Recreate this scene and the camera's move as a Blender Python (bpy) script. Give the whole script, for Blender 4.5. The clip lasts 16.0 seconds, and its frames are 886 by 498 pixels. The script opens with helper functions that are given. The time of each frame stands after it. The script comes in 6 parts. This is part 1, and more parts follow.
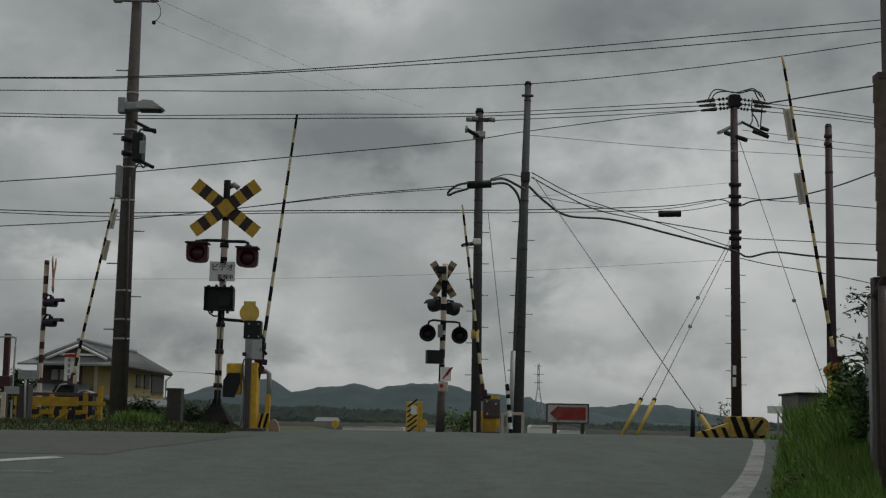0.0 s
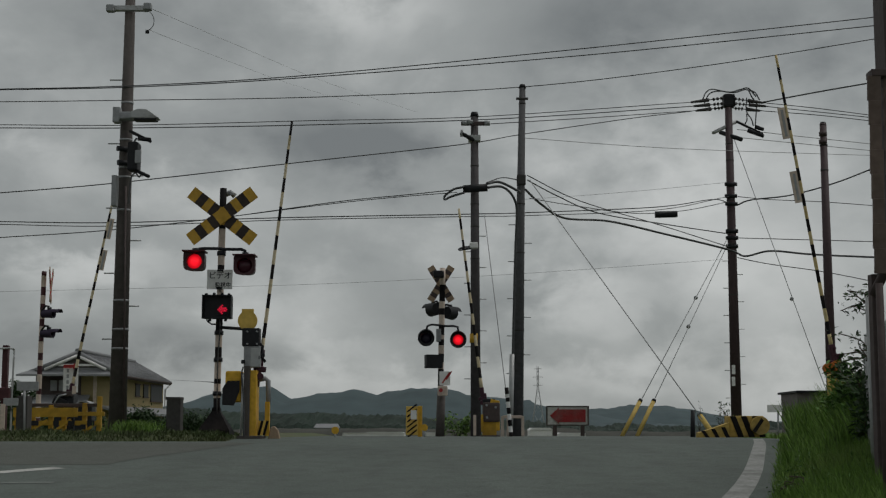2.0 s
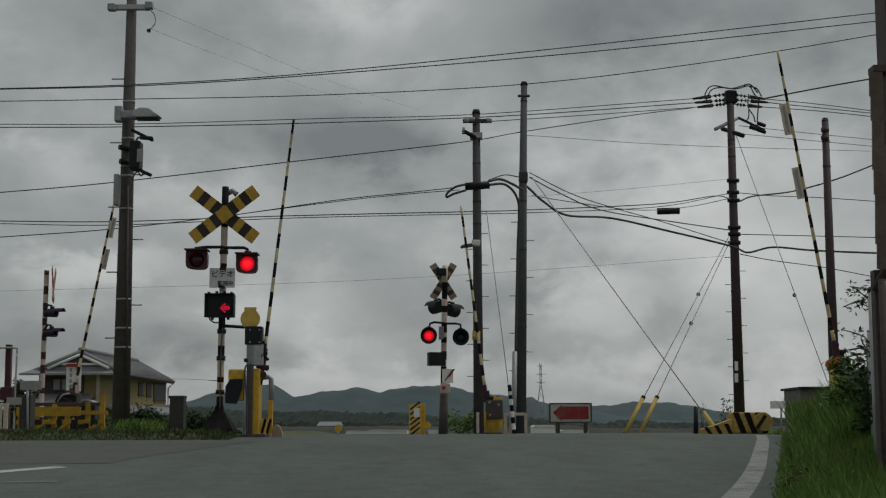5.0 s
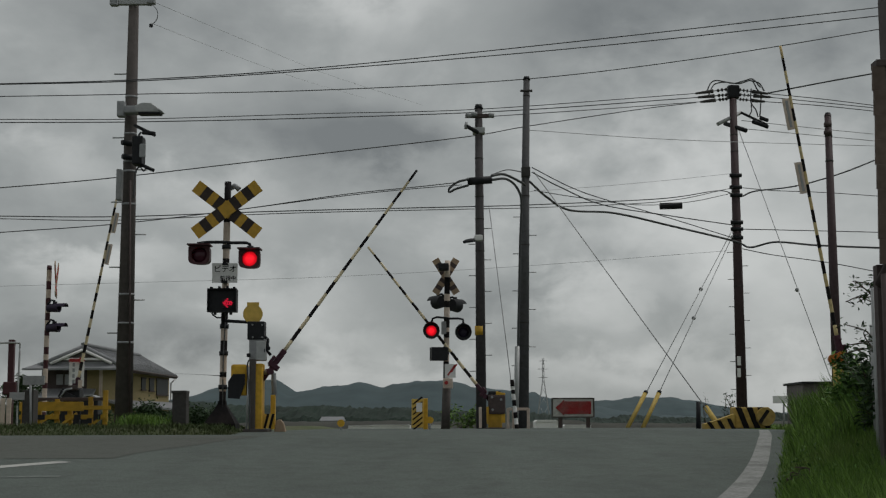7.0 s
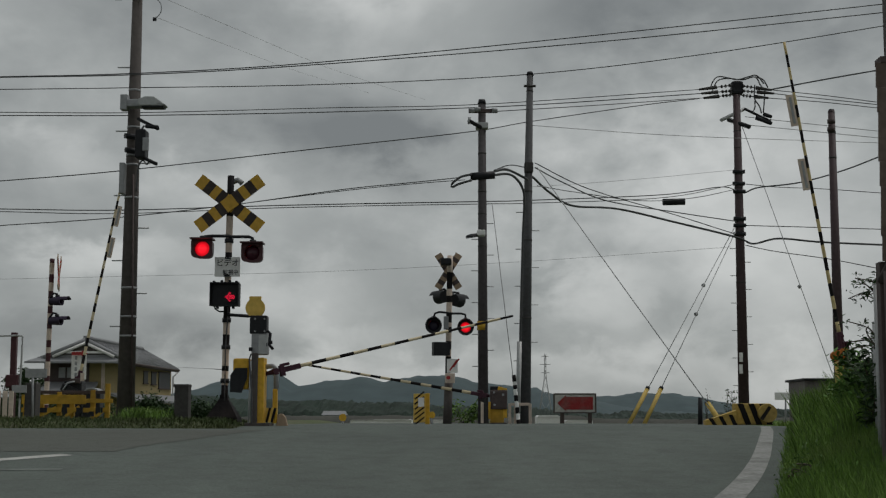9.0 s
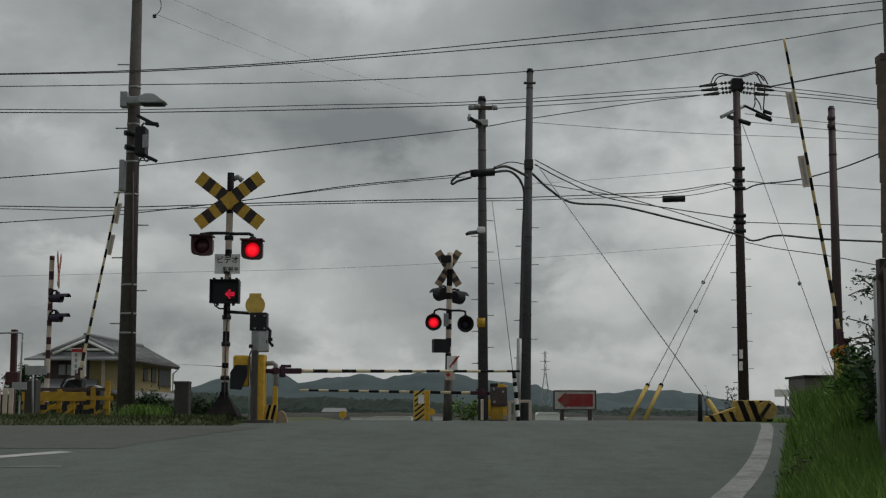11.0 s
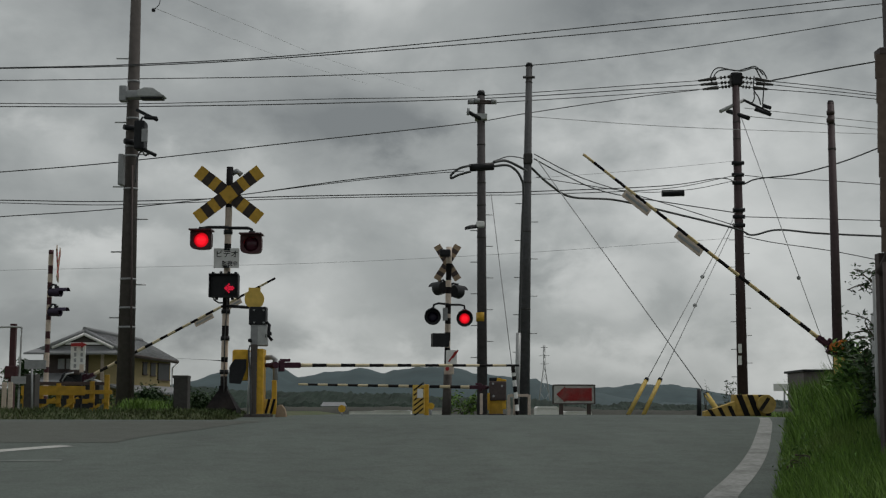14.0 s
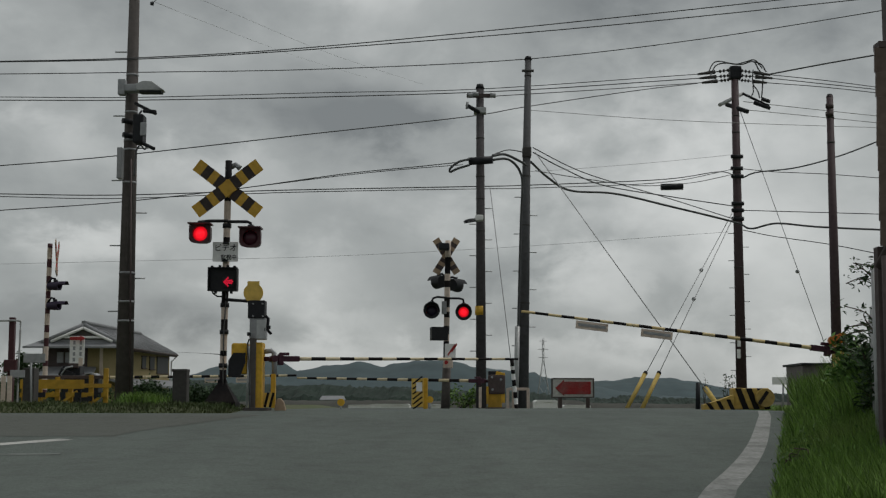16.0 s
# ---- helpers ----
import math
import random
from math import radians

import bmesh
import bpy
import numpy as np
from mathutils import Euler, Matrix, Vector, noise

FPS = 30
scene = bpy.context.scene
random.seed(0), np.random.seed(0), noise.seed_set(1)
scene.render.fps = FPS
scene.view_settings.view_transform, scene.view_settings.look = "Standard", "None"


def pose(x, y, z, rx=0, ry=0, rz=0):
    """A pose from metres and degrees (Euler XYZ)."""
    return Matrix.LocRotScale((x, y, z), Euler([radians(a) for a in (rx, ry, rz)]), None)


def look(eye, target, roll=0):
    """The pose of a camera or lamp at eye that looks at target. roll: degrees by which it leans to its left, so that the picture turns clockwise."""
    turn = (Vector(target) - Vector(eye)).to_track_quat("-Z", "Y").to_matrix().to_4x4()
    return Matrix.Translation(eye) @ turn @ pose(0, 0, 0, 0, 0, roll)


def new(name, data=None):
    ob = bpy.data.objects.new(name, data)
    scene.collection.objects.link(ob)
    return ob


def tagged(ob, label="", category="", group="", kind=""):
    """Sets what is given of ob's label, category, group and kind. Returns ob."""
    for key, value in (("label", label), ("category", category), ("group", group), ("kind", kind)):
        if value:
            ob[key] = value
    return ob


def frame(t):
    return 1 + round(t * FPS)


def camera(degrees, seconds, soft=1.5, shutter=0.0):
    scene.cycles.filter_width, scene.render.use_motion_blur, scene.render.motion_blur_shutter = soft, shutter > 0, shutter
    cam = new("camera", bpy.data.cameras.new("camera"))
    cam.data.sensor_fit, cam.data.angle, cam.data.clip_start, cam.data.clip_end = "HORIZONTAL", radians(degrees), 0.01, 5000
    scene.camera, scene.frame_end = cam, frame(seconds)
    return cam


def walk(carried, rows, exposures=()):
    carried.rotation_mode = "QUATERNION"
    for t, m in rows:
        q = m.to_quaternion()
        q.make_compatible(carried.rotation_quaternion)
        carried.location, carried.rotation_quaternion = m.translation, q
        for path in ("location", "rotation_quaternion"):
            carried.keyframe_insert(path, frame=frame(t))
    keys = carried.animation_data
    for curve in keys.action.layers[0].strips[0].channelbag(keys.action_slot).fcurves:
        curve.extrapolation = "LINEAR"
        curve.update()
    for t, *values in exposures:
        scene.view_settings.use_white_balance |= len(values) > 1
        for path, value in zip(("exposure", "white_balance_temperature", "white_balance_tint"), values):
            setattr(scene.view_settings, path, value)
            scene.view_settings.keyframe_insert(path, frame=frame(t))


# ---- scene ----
PATH = [  # seconds, pitch, turn, lean
    (0, 97.160, 0.102, 1.007),
    (0.5, 97.231, 0.098, 0.613),
    (1, 97.329, 0.050, -0.075),
    (1.5, 97.339, -0.010, -0.091),
    (2, 97.335, -0.014, 0.036),
    (2.5, 97.328, -0.032, 0.008),
    (3, 97.330, -0.002, -0.005),
    (3.5, 97.312, -0.000, -0.000),
    (4, 97.296, 0.010, -0.161),
    (6.5, 97.090, 0.148, -0.163),
    (7, 97.036, 0.181, -0.194),
    (7.5, 96.987, 0.202, -0.266),
    (8, 96.932, 0.231, -0.080),
    (8.5, 96.871, 0.262, -0.007),
    (9, 96.833, 0.287, 0.086),
    (11.5, 96.685, 0.282, 0.061),
    (12, 96.655, 0.276, 0.041),
    (12.5, 96.614, 0.273, 0.085),
    (13, 96.582, 0.267, 0.069),
    (13.5, 96.541, 0.252, 0.014),
    (14, 96.483, 0.250, 0.088),
    (14.5, 96.417, 0.245, 0.136),
    (15, 96.349, 0.229, 0.088),
    (15.5, 96.286, 0.216, 0.103),
    (16, 96.227, 0.207, 0.073),
]
EYE = (0.0, 0.0, 1.2)
cam = camera(34.5, 16.0, soft=1.25)
walk(cam, [(t, pose(*EYE, p, 0, y) @ pose(0, 0, 0, 0, 0, r)) for t, p, y, r in PATH],
     exposures=[(0.0, 0.01), (4.0, 0.02), (7.0, 0.10), (12.0, 0.14), (16.0, 0.22)])

# ---- light: an overcast day ----
SUN_UP, SUN_TURN = 62.0, 70.0
world = bpy.data.worlds.new("overcast")
scene.world = world
world.use_nodes = True
wn, wl = world.node_tree.nodes, world.node_tree.links
wn.clear()


def wnode(kind, **kw):
    n = wn.new(kind)
    for k, v in kw.items():
        if k in n.inputs:
            n.inputs[k].default_value = v
    return n


def wmath(op, a, b):
    n = wn.new("ShaderNodeMath")
    n.operation = op
    for i, v in enumerate((a, b)):
        if isinstance(v, (int, float)):
            n.inputs[i].default_value = v
        else:
            wl.new(v, n.inputs[i])
    return n.outputs[0]


sky = wn.new("ShaderNodeTexSky")
sky.sky_type, sky.sun_disc = "NISHITA", False
sky.sun_elevation, sky.sun_rotation = radians(SUN_UP), radians(SUN_TURN)
coord = wn.new("ShaderNodeTexCoord")
axes = wn.new("ShaderNodeSeparateXYZ")
wl.new(coord.outputs["Generated"], axes.inputs[0])
ahead = wmath("MAXIMUM", axes.outputs[1], 0.12)
flat = wn.new("ShaderNodeCombineXYZ")
wl.new(axes.outputs[0], flat.inputs[0])
wl.new(wmath("MULTIPLY", axes.outputs[1], 0.6), flat.inputs[1])
wl.new(wmath("MULTIPLY", axes.outputs[2], 1.55), flat.inputs[2])
broad = wnode("ShaderNodeTexNoise", Scale=6.5, Detail=6.0, Roughness=0.50, Distortion=0.25)
fine = wnode("ShaderNodeTexNoise", Scale=24.0, Detail=6.0, Roughness=0.55, Distortion=0.2)
wl.new(flat.outputs[0], broad.inputs["Vector"])
wl.new(flat.outputs[0], fine.inputs["Vector"])
billow = wmath("SUBTRACT", fine.outputs[0], 0.5)
swell = wmath("SUBTRACT", broad.outputs[0], 0.5)
across = wmath("ADD", wmath("DIVIDE", axes.outputs[0], ahead), wmath("ADD", wmath("MULTIPLY", billow, 0.085), wmath("MULTIPLY", swell, 0.07)))
height = wmath("ADD", wmath("DIVIDE", axes.outputs[2], ahead), wmath("ADD", wmath("MULTIPLY", billow, -0.055), wmath("MULTIPLY", swell, 0.06)))
deck_tone = [wmath("ADD", wmath("ADD", wmath("MULTIPLY", broad.outputs[0], 0.30), wmath("MULTIPLY", fine.outputs[0], 0.17)), 0.283)]


def mass(u, v, half_wide, half_high, tone, crisp=1.0):
    """One mass of the cloud deck: where it stands over the horizon, its size, lighter or darker; crisp ones have a firm rim."""
    du = wmath("DIVIDE", wmath("SUBTRACT", across, u), half_wide)
    dv = wmath("DIVIDE", wmath("SUBTRACT", height, v), half_high)
    e = wmath("ADD", wmath("MULTIPLY", du, du), wmath("MULTIPLY", dv, dv))
    fall = wmath("POWER", 2.718, wmath("MULTIPLY", wmath("POWER", e, crisp), -1.0))
    deck_tone[0] = wmath("ADD", deck_tone[0], wmath("MULTIPLY", fall, tone * 1.2))


# the high deck
mass(-0.20, 0.285, 0.15, 0.045, -0.035)
mass(-0.035, 0.300, 0.055, 0.022, 0.085)
mass(0.105, 0.285, 0.075, 0.040, -0.095)
mass(0.265, 0.285, 0.090, 0.035, -0.060)
mass(-0.160, 0.215, 0.085, 0.028, -0.065)
mass(-0.275, 0.190, 0.050, 0.022, 0.050)
mass(-0.060, 0.195, 0.055, 0.026, -0.125, 1.4)
mass(0.020, 0.160, 0.055, 0.022, -0.035)
mass(0.190, 0.185, 0.100, 0.035, 0.080)
mass(0.160, 0.150, 0.055, 0.025, 0.040)
mass(-0.175, 0.165, 0.060, 0.020, 0.045)
# the lower heaps over the hills
mass(-0.250, 0.112, 0.060, 0.012, 0.075, 1.5)
mass(-0.262, 0.060, 0.095, 0.026, -0.125, 1.4)
mass(-0.165, 0.085, 0.035, 0.020, 0.035)
mass(-0.120, 0.090, 0.050, 0.022, 0.030)
mass(-0.075, 0.060, 0.040, 0.018, 0.045, 1.8)
mass(-0.115, 0.055, 0.045, 0.018, -0.045)
mass(-0.005, 0.088, 0.045, 0.030, -0.070)
mass(0.100, 0.085, 0.048, 0.030, 0.085, 1.8)
mass(0.140, 0.078, 0.020, 0.015, -0.060)
mass(0.215, 0.120, 0.080, 0.050, 0.065)
mass(-0.080, 0.130, 0.060, 0.026, -0.025)
mass(-0.060, 0.036, 0.130, 0.012, 0.055)
mass(0.270, 0.040, 0.080, 0.022, 0.050)
mass(0.100, 0.035, 0.080, 0.012, 0.050)
cloud = deck_tone[0]
ramp = wn.new("ShaderNodeValToRGB")
wl.new(cloud, ramp.inputs[0])
ramp.color_ramp.elements[0].position, ramp.color_ramp.elements[0].color = 0.36, (0.175, 0.188, 0.190, 1)
ramp.color_ramp.elements[1].position, ramp.color_ramp.elements[1].color = 0.66, (0.54, 0.555, 0.545, 1)
mid = ramp.color_ramp.elements.new(0.51)
mid.color = (0.315, 0.332, 0.328, 1)
deck = wnode("ShaderNodeBackground", Strength=1.0)
wl.new(ramp.outputs[0], deck.inputs[0])
clear_sky = wnode("ShaderNodeBackground", Strength=0.05)
wl.new(sky.outputs[0], clear_sky.inputs[0])
cover = wn.new("ShaderNodeMixShader")
cover.inputs[0].default_value = 0.94
wl.new(clear_sky.outputs[0], cover.inputs[1])
wl.new(deck.outputs[0], cover.inputs[2])
wo = wn.new("ShaderNodeOutputWorld")
wl.new(cover.outputs[0], wo.inputs[0])

sun = new("sun", bpy.data.lights.new("sun", "SUN"))
sun.data.energy, sun.data.angle, sun.data.color = 1.0, radians(30), (1.0, 0.97, 0.93)
sun.matrix_world = look((0, 0, 60), (-60 * math.cos(radians(SUN_UP)) * math.sin(radians(SUN_TURN)),
                                     -60 * math.cos(radians(SUN_UP)) * math.cos(radians(SUN_TURN)), 60 - 60 * math.sin(radians(SUN_UP))))


# ---- materials ----
def paint(name, rgb, rough=0.6, metal=0.0, vary=0.25, grain=30.0, bump=0.15, dirt=None, glow=None, island=0.0):
    """A surface with fine grain, larger stains of the colour dirt and slight relief."""
    m = bpy.data.materials.new(name)
    m.use_nodes = True
    n, l = m.node_tree.nodes, m.node_tree.links
    b = n["Principled BSDF"]
    b.inputs["Roughness"].default_value, b.inputs["Metallic"].default_value = rough, metal
    b.inputs["Specular IOR Level"].default_value = 0.3
    tc = n.new("ShaderNodeTexCoord")
    small = n.new("ShaderNodeTexNoise")
    small.inputs["Scale"].default_value, small.inputs["Detail"].default_value = grain, 5.0
    large = n.new("ShaderNodeTexNoise")
    large.inputs["Scale"].default_value, large.inputs["Detail"].default_value = grain / 9.0, 4.0
    l.new(tc.outputs["Object"], small.inputs[0])
    l.new(tc.outputs["Object"], large.inputs[0])
    mix = n.new("ShaderNodeMixRGB")
    d = dirt or tuple(c * (1 - 1.6 * vary) for c in rgb)
    mix.inputs[1].default_value, mix.inputs[2].default_value = (*rgb, 1), (*d, 1)
    r = n.new("ShaderNodeMapRange")
    r.inputs[1].default_value, r.inputs[2].default_value, r.inputs[3].default_value, r.inputs[4].default_value = 0.45, 0.72, 0.0, min(1.0, vary * 2.4)
    l.new(large.outputs[0], r.inputs[0])
    l.new(r.outputs[0], mix.inputs[0])
    hsv = n.new("ShaderNodeHueSaturation")
    val = n.new("ShaderNodeMapRange")
    val.inputs[1].default_value, val.inputs[2].default_value = 0.3, 0.7
    val.inputs[3].default_value, val.inputs[4].default_value = 1 - vary * 0.6, 1 + vary * 0.6
    l.new(small.outputs[0], val.inputs[0])
    last = val.outputs[0]
    if island:
        g = n.new("ShaderNodeNewGeometry")
        o = n.new("ShaderNodeMapRange")
        o.inputs[3].default_value, o.inputs[4].default_value = 1 - island, 1 + island
        l.new(g.outputs["Random Per Island"], o.inputs[0])
        mu = n.new("ShaderNodeMath")
        mu.operation = "MULTIPLY"
        l.new(last, mu.inputs[0])
        l.new(o.outputs[0], mu.inputs[1])
        last = mu.outputs[0]
    l.new(last, hsv.inputs["Value"])
    l.new(mix.outputs[0], hsv.inputs["Color"])
    l.new(hsv.outputs[0], b.inputs["Base Color"])
    if bump:
        bp = n.new("ShaderNodeBump")
        bp.inputs["Strength"].default_value, bp.inputs["Distance"].default_value = bump, 0.02
        l.new(small.outputs[0], bp.inputs["Height"])
        l.new(bp.outputs[0], b.inputs["Normal"])
    if glow:
        b.inputs["Emission Color"].default_value = (*glow[:3], 1)
        b.inputs["Emission Strength"].default_value = glow[3]
    return m


ASPHALT = paint("asphalt", (0.094, 0.111, 0.100), 0.95, vary=0.28, grain=34, bump=0.7, dirt=(0.070, 0.079, 0.073))


def worn_asphalt(m):
    """Adds broad wheel tracks, old patches and pale dust to the asphalt."""
    n, l = m.node_tree.nodes, m.node_tree.links
    b = n["Principled BSDF"]
    tc = n.new("ShaderNodeTexCoord")
    mp = n.new("ShaderNodeMapping")
    mp.inputs["Rotation"].default_value[2] = radians(-14)
    mp.inputs["Scale"].default_value = (0.9, 0.28, 1)
    l.new(tc.outputs["Object"], mp.inputs[0])
    big = n.new("ShaderNodeTexNoise")
    big.inputs["Scale"].default_value, big.inputs["Detail"].default_value, big.inputs["Roughness"].default_value = 0.9, 6.0, 0.6
    l.new(mp.outputs[0], big.inputs[0])
    r = n.new("ShaderNodeMapRange")
    r.inputs[1].default_value, r.inputs[2].default_value, r.inputs[3].default_value, r.inputs[4].default_value = 0.35, 0.68, 0.89, 1.14
    l.new(big.outputs[0], r.inputs[0])
    h = n.new("ShaderNodeHueSaturation")
    l.new(b.inputs["Base Color"].links[0].from_socket, h.inputs["Color"])
    l.new(r.outputs[0], h.inputs["Value"])
    l.new(h.outputs[0], b.inputs["Base Color"])


worn_asphalt(ASPHALT)
OLD_ASPHALT = paint("older_asphalt", (0.086, 0.093, 0.082), 0.95, vary=0.28, grain=30, bump=0.7, dirt=(0.066, 0.069, 0.061))
ROADMARK = paint("road_marking", (0.245, 0.25, 0.24), 0.9, vary=0.4, grain=26, dirt=(0.14, 0.145, 0.138))
STOP_MARK = paint("white_road_marking", (0.42, 0.42, 0.40), 0.85, vary=0.35, grain=26, dirt=(0.20, 0.20, 0.195))
FAINT_MARK = paint("worn_road_marking", (0.150, 0.166, 0.155), 0.9, vary=0.4, grain=25, dirt=(0.10, 0.115, 0.105))
EARTH = paint("grassy_earth", (0.070, 0.090, 0.035), 0.95, vary=0.3, grain=6, bump=0.6, dirt=(0.11, 0.095, 0.065))
GRASS = paint("grass_blade", (0.112, 0.205, 0.033), 0.6, vary=0.3, grain=5, bump=0, dirt=(0.16, 0.21, 0.06), island=0.55)
LEAF = paint("leaf", (0.030, 0.062, 0.020), 0.6, vary=0.25, grain=5, bump=0, island=0.4)
BARK = paint("bark", (0.09, 0.07, 0.055), 0.9, vary=0.3, grain=30)
CONCRETE = paint("pole_concrete", (0.090, 0.080, 0.075), 0.85, vary=0.25, grain=14, dirt=(0.065, 0.057, 0.053))
DARK_CONCRETE = paint("dark_pole_concrete", (0.072, 0.067, 0.070), 0.85, vary=0.25, grain=14, dirt=(0.05, 0.045, 0.046))
PALE_POLE = paint("pale_pole_concrete", (0.088, 0.089, 0.094), 0.8, vary=0.25, grain=14, dirt=(0.066, 0.065, 0.066))
PLUM_STEEL = paint("plum_brown_steel", (0.066, 0.043, 0.047), 0.65, vary=0.25, grain=18, dirt=(0.040, 0.028, 0.030))
BROWN_STEEL = paint("brown_steel", (0.070, 0.052, 0.050), 0.65, vary=0.25, grain=18, dirt=(0.042, 0.03, 0.028))
DARK = paint("dark_steel", (0.022, 0.023, 0.026), 0.5, vary=0.25, grain=25)
BLACK = paint("black_paint", (0.014, 0.013, 0.014), 0.7, vary=0.3, grain=20, dirt=(0.034, 0.028, 0.026))
FADED = paint("faded_board", (0.34, 0.25, 0.17), 0.7, vary=0.25, grain=12)
BOOM_YELLOW = paint("boom_yellow", (0.58, 0.47, 0.25), 0.6, vary=0.25, grain=20, dirt=(0.44, 0.27, 0.06))
BOOM_PALE = paint("boom_cream", (0.62, 0.53, 0.36), 0.6, vary=0.2, grain=20, dirt=(0.42, 0.33, 0.16))
for m, v in ((BLACK, 0.06), (DARK, 0.15)):
    m.node_tree.nodes["Principled BSDF"].inputs["Specular IOR Level"].default_value = v
CREAM = paint("cream_paint", (0.56, 0.47, 0.40), 0.6, vary=0.2, grain=20, dirt=(0.33, 0.25, 0.2))
WHITE = paint("white_paint", (0.74, 0.74, 0.73), 0.55, vary=0.12, grain=15, dirt=(0.45, 0.44, 0.42))
GREY = paint("grey_paint", (0.30, 0.31, 0.32), 0.55, vary=0.2, grain=15, dirt=(0.18, 0.18, 0.17))
PURPLE = paint("faded_purple_black", (0.030, 0.020, 0.045), 0.5, vary=0.2, grain=20)
YELLOW = paint("yellow_paint", (0.62, 0.365, 0.034), 0.55, vary=0.25, grain=14, dirt=(0.36, 0.21, 0.03))
BOARD_YELLOW = paint("crossbuck_yellow", (0.50, 0.300, 0.040), 0.6, vary=0.25, grain=14, dirt=(0.33, 0.19, 0.03))
BOARD_BLACK = paint("crossbuck_black", (0.034, 0.026, 0.024), 0.75, vary=0.3, grain=18, dirt=(0.060, 0.045, 0.036))
OCHRE = paint("weathered_ochre_paint", (0.44, 0.26, 0.025), 0.65, vary=0.35, grain=9, dirt=(0.16, 0.10, 0.03))
LEAF_LIGHT = paint("weed_leaf", (0.082, 0.172, 0.034), 0.6, vary=0.25, grain=5, bump=0, island=0.5)
DRY_GRASS = paint("dull_grass_blade", (0.060, 0.085, 0.030), 0.8, vary=0.25, grain=5, bump=0, dirt=(0.10, 0.085, 0.045), island=0.4)
PALE_YELLOW = paint("pale_yellow_paint", (0.66, 0.45, 0.10), 0.6, vary=0.2, grain=14, dirt=(0.45, 0.3, 0.08))
STAY_YELLOW = paint("dull_yellow_tube", (0.46, 0.33, 0.085), 0.65, vary=0.25, grain=14, dirt=(0.30, 0.21, 0.07))
MAROON = paint("maroon_paint", (0.060, 0.018, 0.022), 0.5, vary=0.25, grain=20)
DARK_MAROON = paint("dark_maroon_paint", (0.060, 0.020, 0.034), 0.6, vary=0.25, grain=20)
VIOLET_DARK = paint("unlit_violet_lens", (0.018, 0.014, 0.032), 0.3, vary=0.1, grain=20, bump=0)
RED_DARK = paint("unlit_red_lens", (0.055, 0.012, 0.022), 0.25, vary=0.1, grain=20, bump=0)
RED_LIT = paint("lit_red_lens", (0.5, 0.01, 0.02), 0.3, vary=0.0, bump=0, glow=(1.0, 0.008, 0.02, 1.5))


def bright_core(m, r):
    """The lens glows strongest at its middle."""
    n, l = m.node_tree.nodes, m.node_tree.links
    tc = n.new("ShaderNodeTexCoord")
    ln = n.new("ShaderNodeVectorMath")
    ln.operation = "LENGTH"
    l.new(tc.outputs["Object"], ln.inputs[0])
    mr = n.new("ShaderNodeMapRange")
    mr.inputs[1].default_value, mr.inputs[2].default_value, mr.inputs[3].default_value, mr.inputs[4].default_value = r * 0.45, r * 1.02, 1.25, 0.16
    l.new(ln.outputs["Value"], mr.inputs[0])
    l.new(mr.outputs[0], n["Principled BSDF"].inputs["Emission Strength"])


bright_core(RED_LIT, 0.108)
RED_LED = paint("lit_red_diode", (0.4, 0.01, 0.02), 0.4, vary=0.0, bump=0, glow=(1.0, 0.01, 0.06, 0.38))
RED_SIGN = paint("red_sign_paint", (0.36, 0.035, 0.035), 0.6, vary=0.2, grain=10)
FADED_RED = paint("faded_red_paint", (0.27, 0.030, 0.032), 0.75, vary=0.38, grain=24, dirt=(0.20, 0.10, 0.095))
WORN_YELLOW = paint("worn_yellow_paint", (0.42, 0.29, 0.075), 0.75, vary=0.35, grain=16, dirt=(0.20, 0.15, 0.07))
DULL_WHITE = paint("weathered_white_paint", (0.46, 0.46, 0.45), 0.7, vary=0.3, grain=12, dirt=(0.27, 0.26, 0.25))
BROWN_SHEET = paint("brown_corrugated_sheet", (0.150, 0.132, 0.135), 0.7, vary=0.25, grain=9, dirt=(0.10, 0.085, 0.08))
ORANGE = paint("orange_paint", (0.50, 0.16, 0.03), 0.5, vary=0.2, grain=20)
WIRE = paint("wire_sheath", (0.075, 0.077, 0.080), 0.6, vary=0.1, bump=0)
STEEL_WIRE = paint("steel_wire", (0.36, 0.365, 0.37), 0.5, vary=0.1, bump=0)
GALVANISED = paint("galvanised_steel", (0.38, 0.39, 0.39), 0.5, 0.3, vary=0.15, grain=20)
# the blue haze of distance is mixed into the hills' base colour
HAZED_HILL = paint("far_wood", (0.066, 0.093, 0.100), 1.0, vary=0.2, grain=0.02, bump=0)
FAR_TREES = paint("distant_trees", (0.027, 0.042, 0.033), 1.0, vary=0.35, grain=0.9, bump=0)
FIELD = paint("stubble_field", (0.064, 0.065, 0.056), 1.0, vary=0.3, grain=1.5, bump=0)
ROOF_TILE = paint("grey_roof_tile", (0.215, 0.221, 0.230), 0.6, vary=0.18, grain=8)
PLASTER = paint("ochre_plaster", (0.28, 0.228, 0.115), 0.85, vary=0.12, grain=6)
GLASS_DARK = paint("window_glass", (0.035, 0.037, 0.04), 0.5, vary=0.1, bump=0)
SIDING = paint("brown_siding", (0.150, 0.112, 0.096), 0.75, vary=0.3, grain=16, dirt=(0.085, 0.064, 0.056), island=0.25)
STONE = paint("dark_stone", (0.060, 0.057, 0.055), 0.85, vary=0.25, grain=20)
GREEN_SHEET = paint("grey_green_sheet", (0.23, 0.26, 0.25), 0.6, vary=0.18, grain=9)

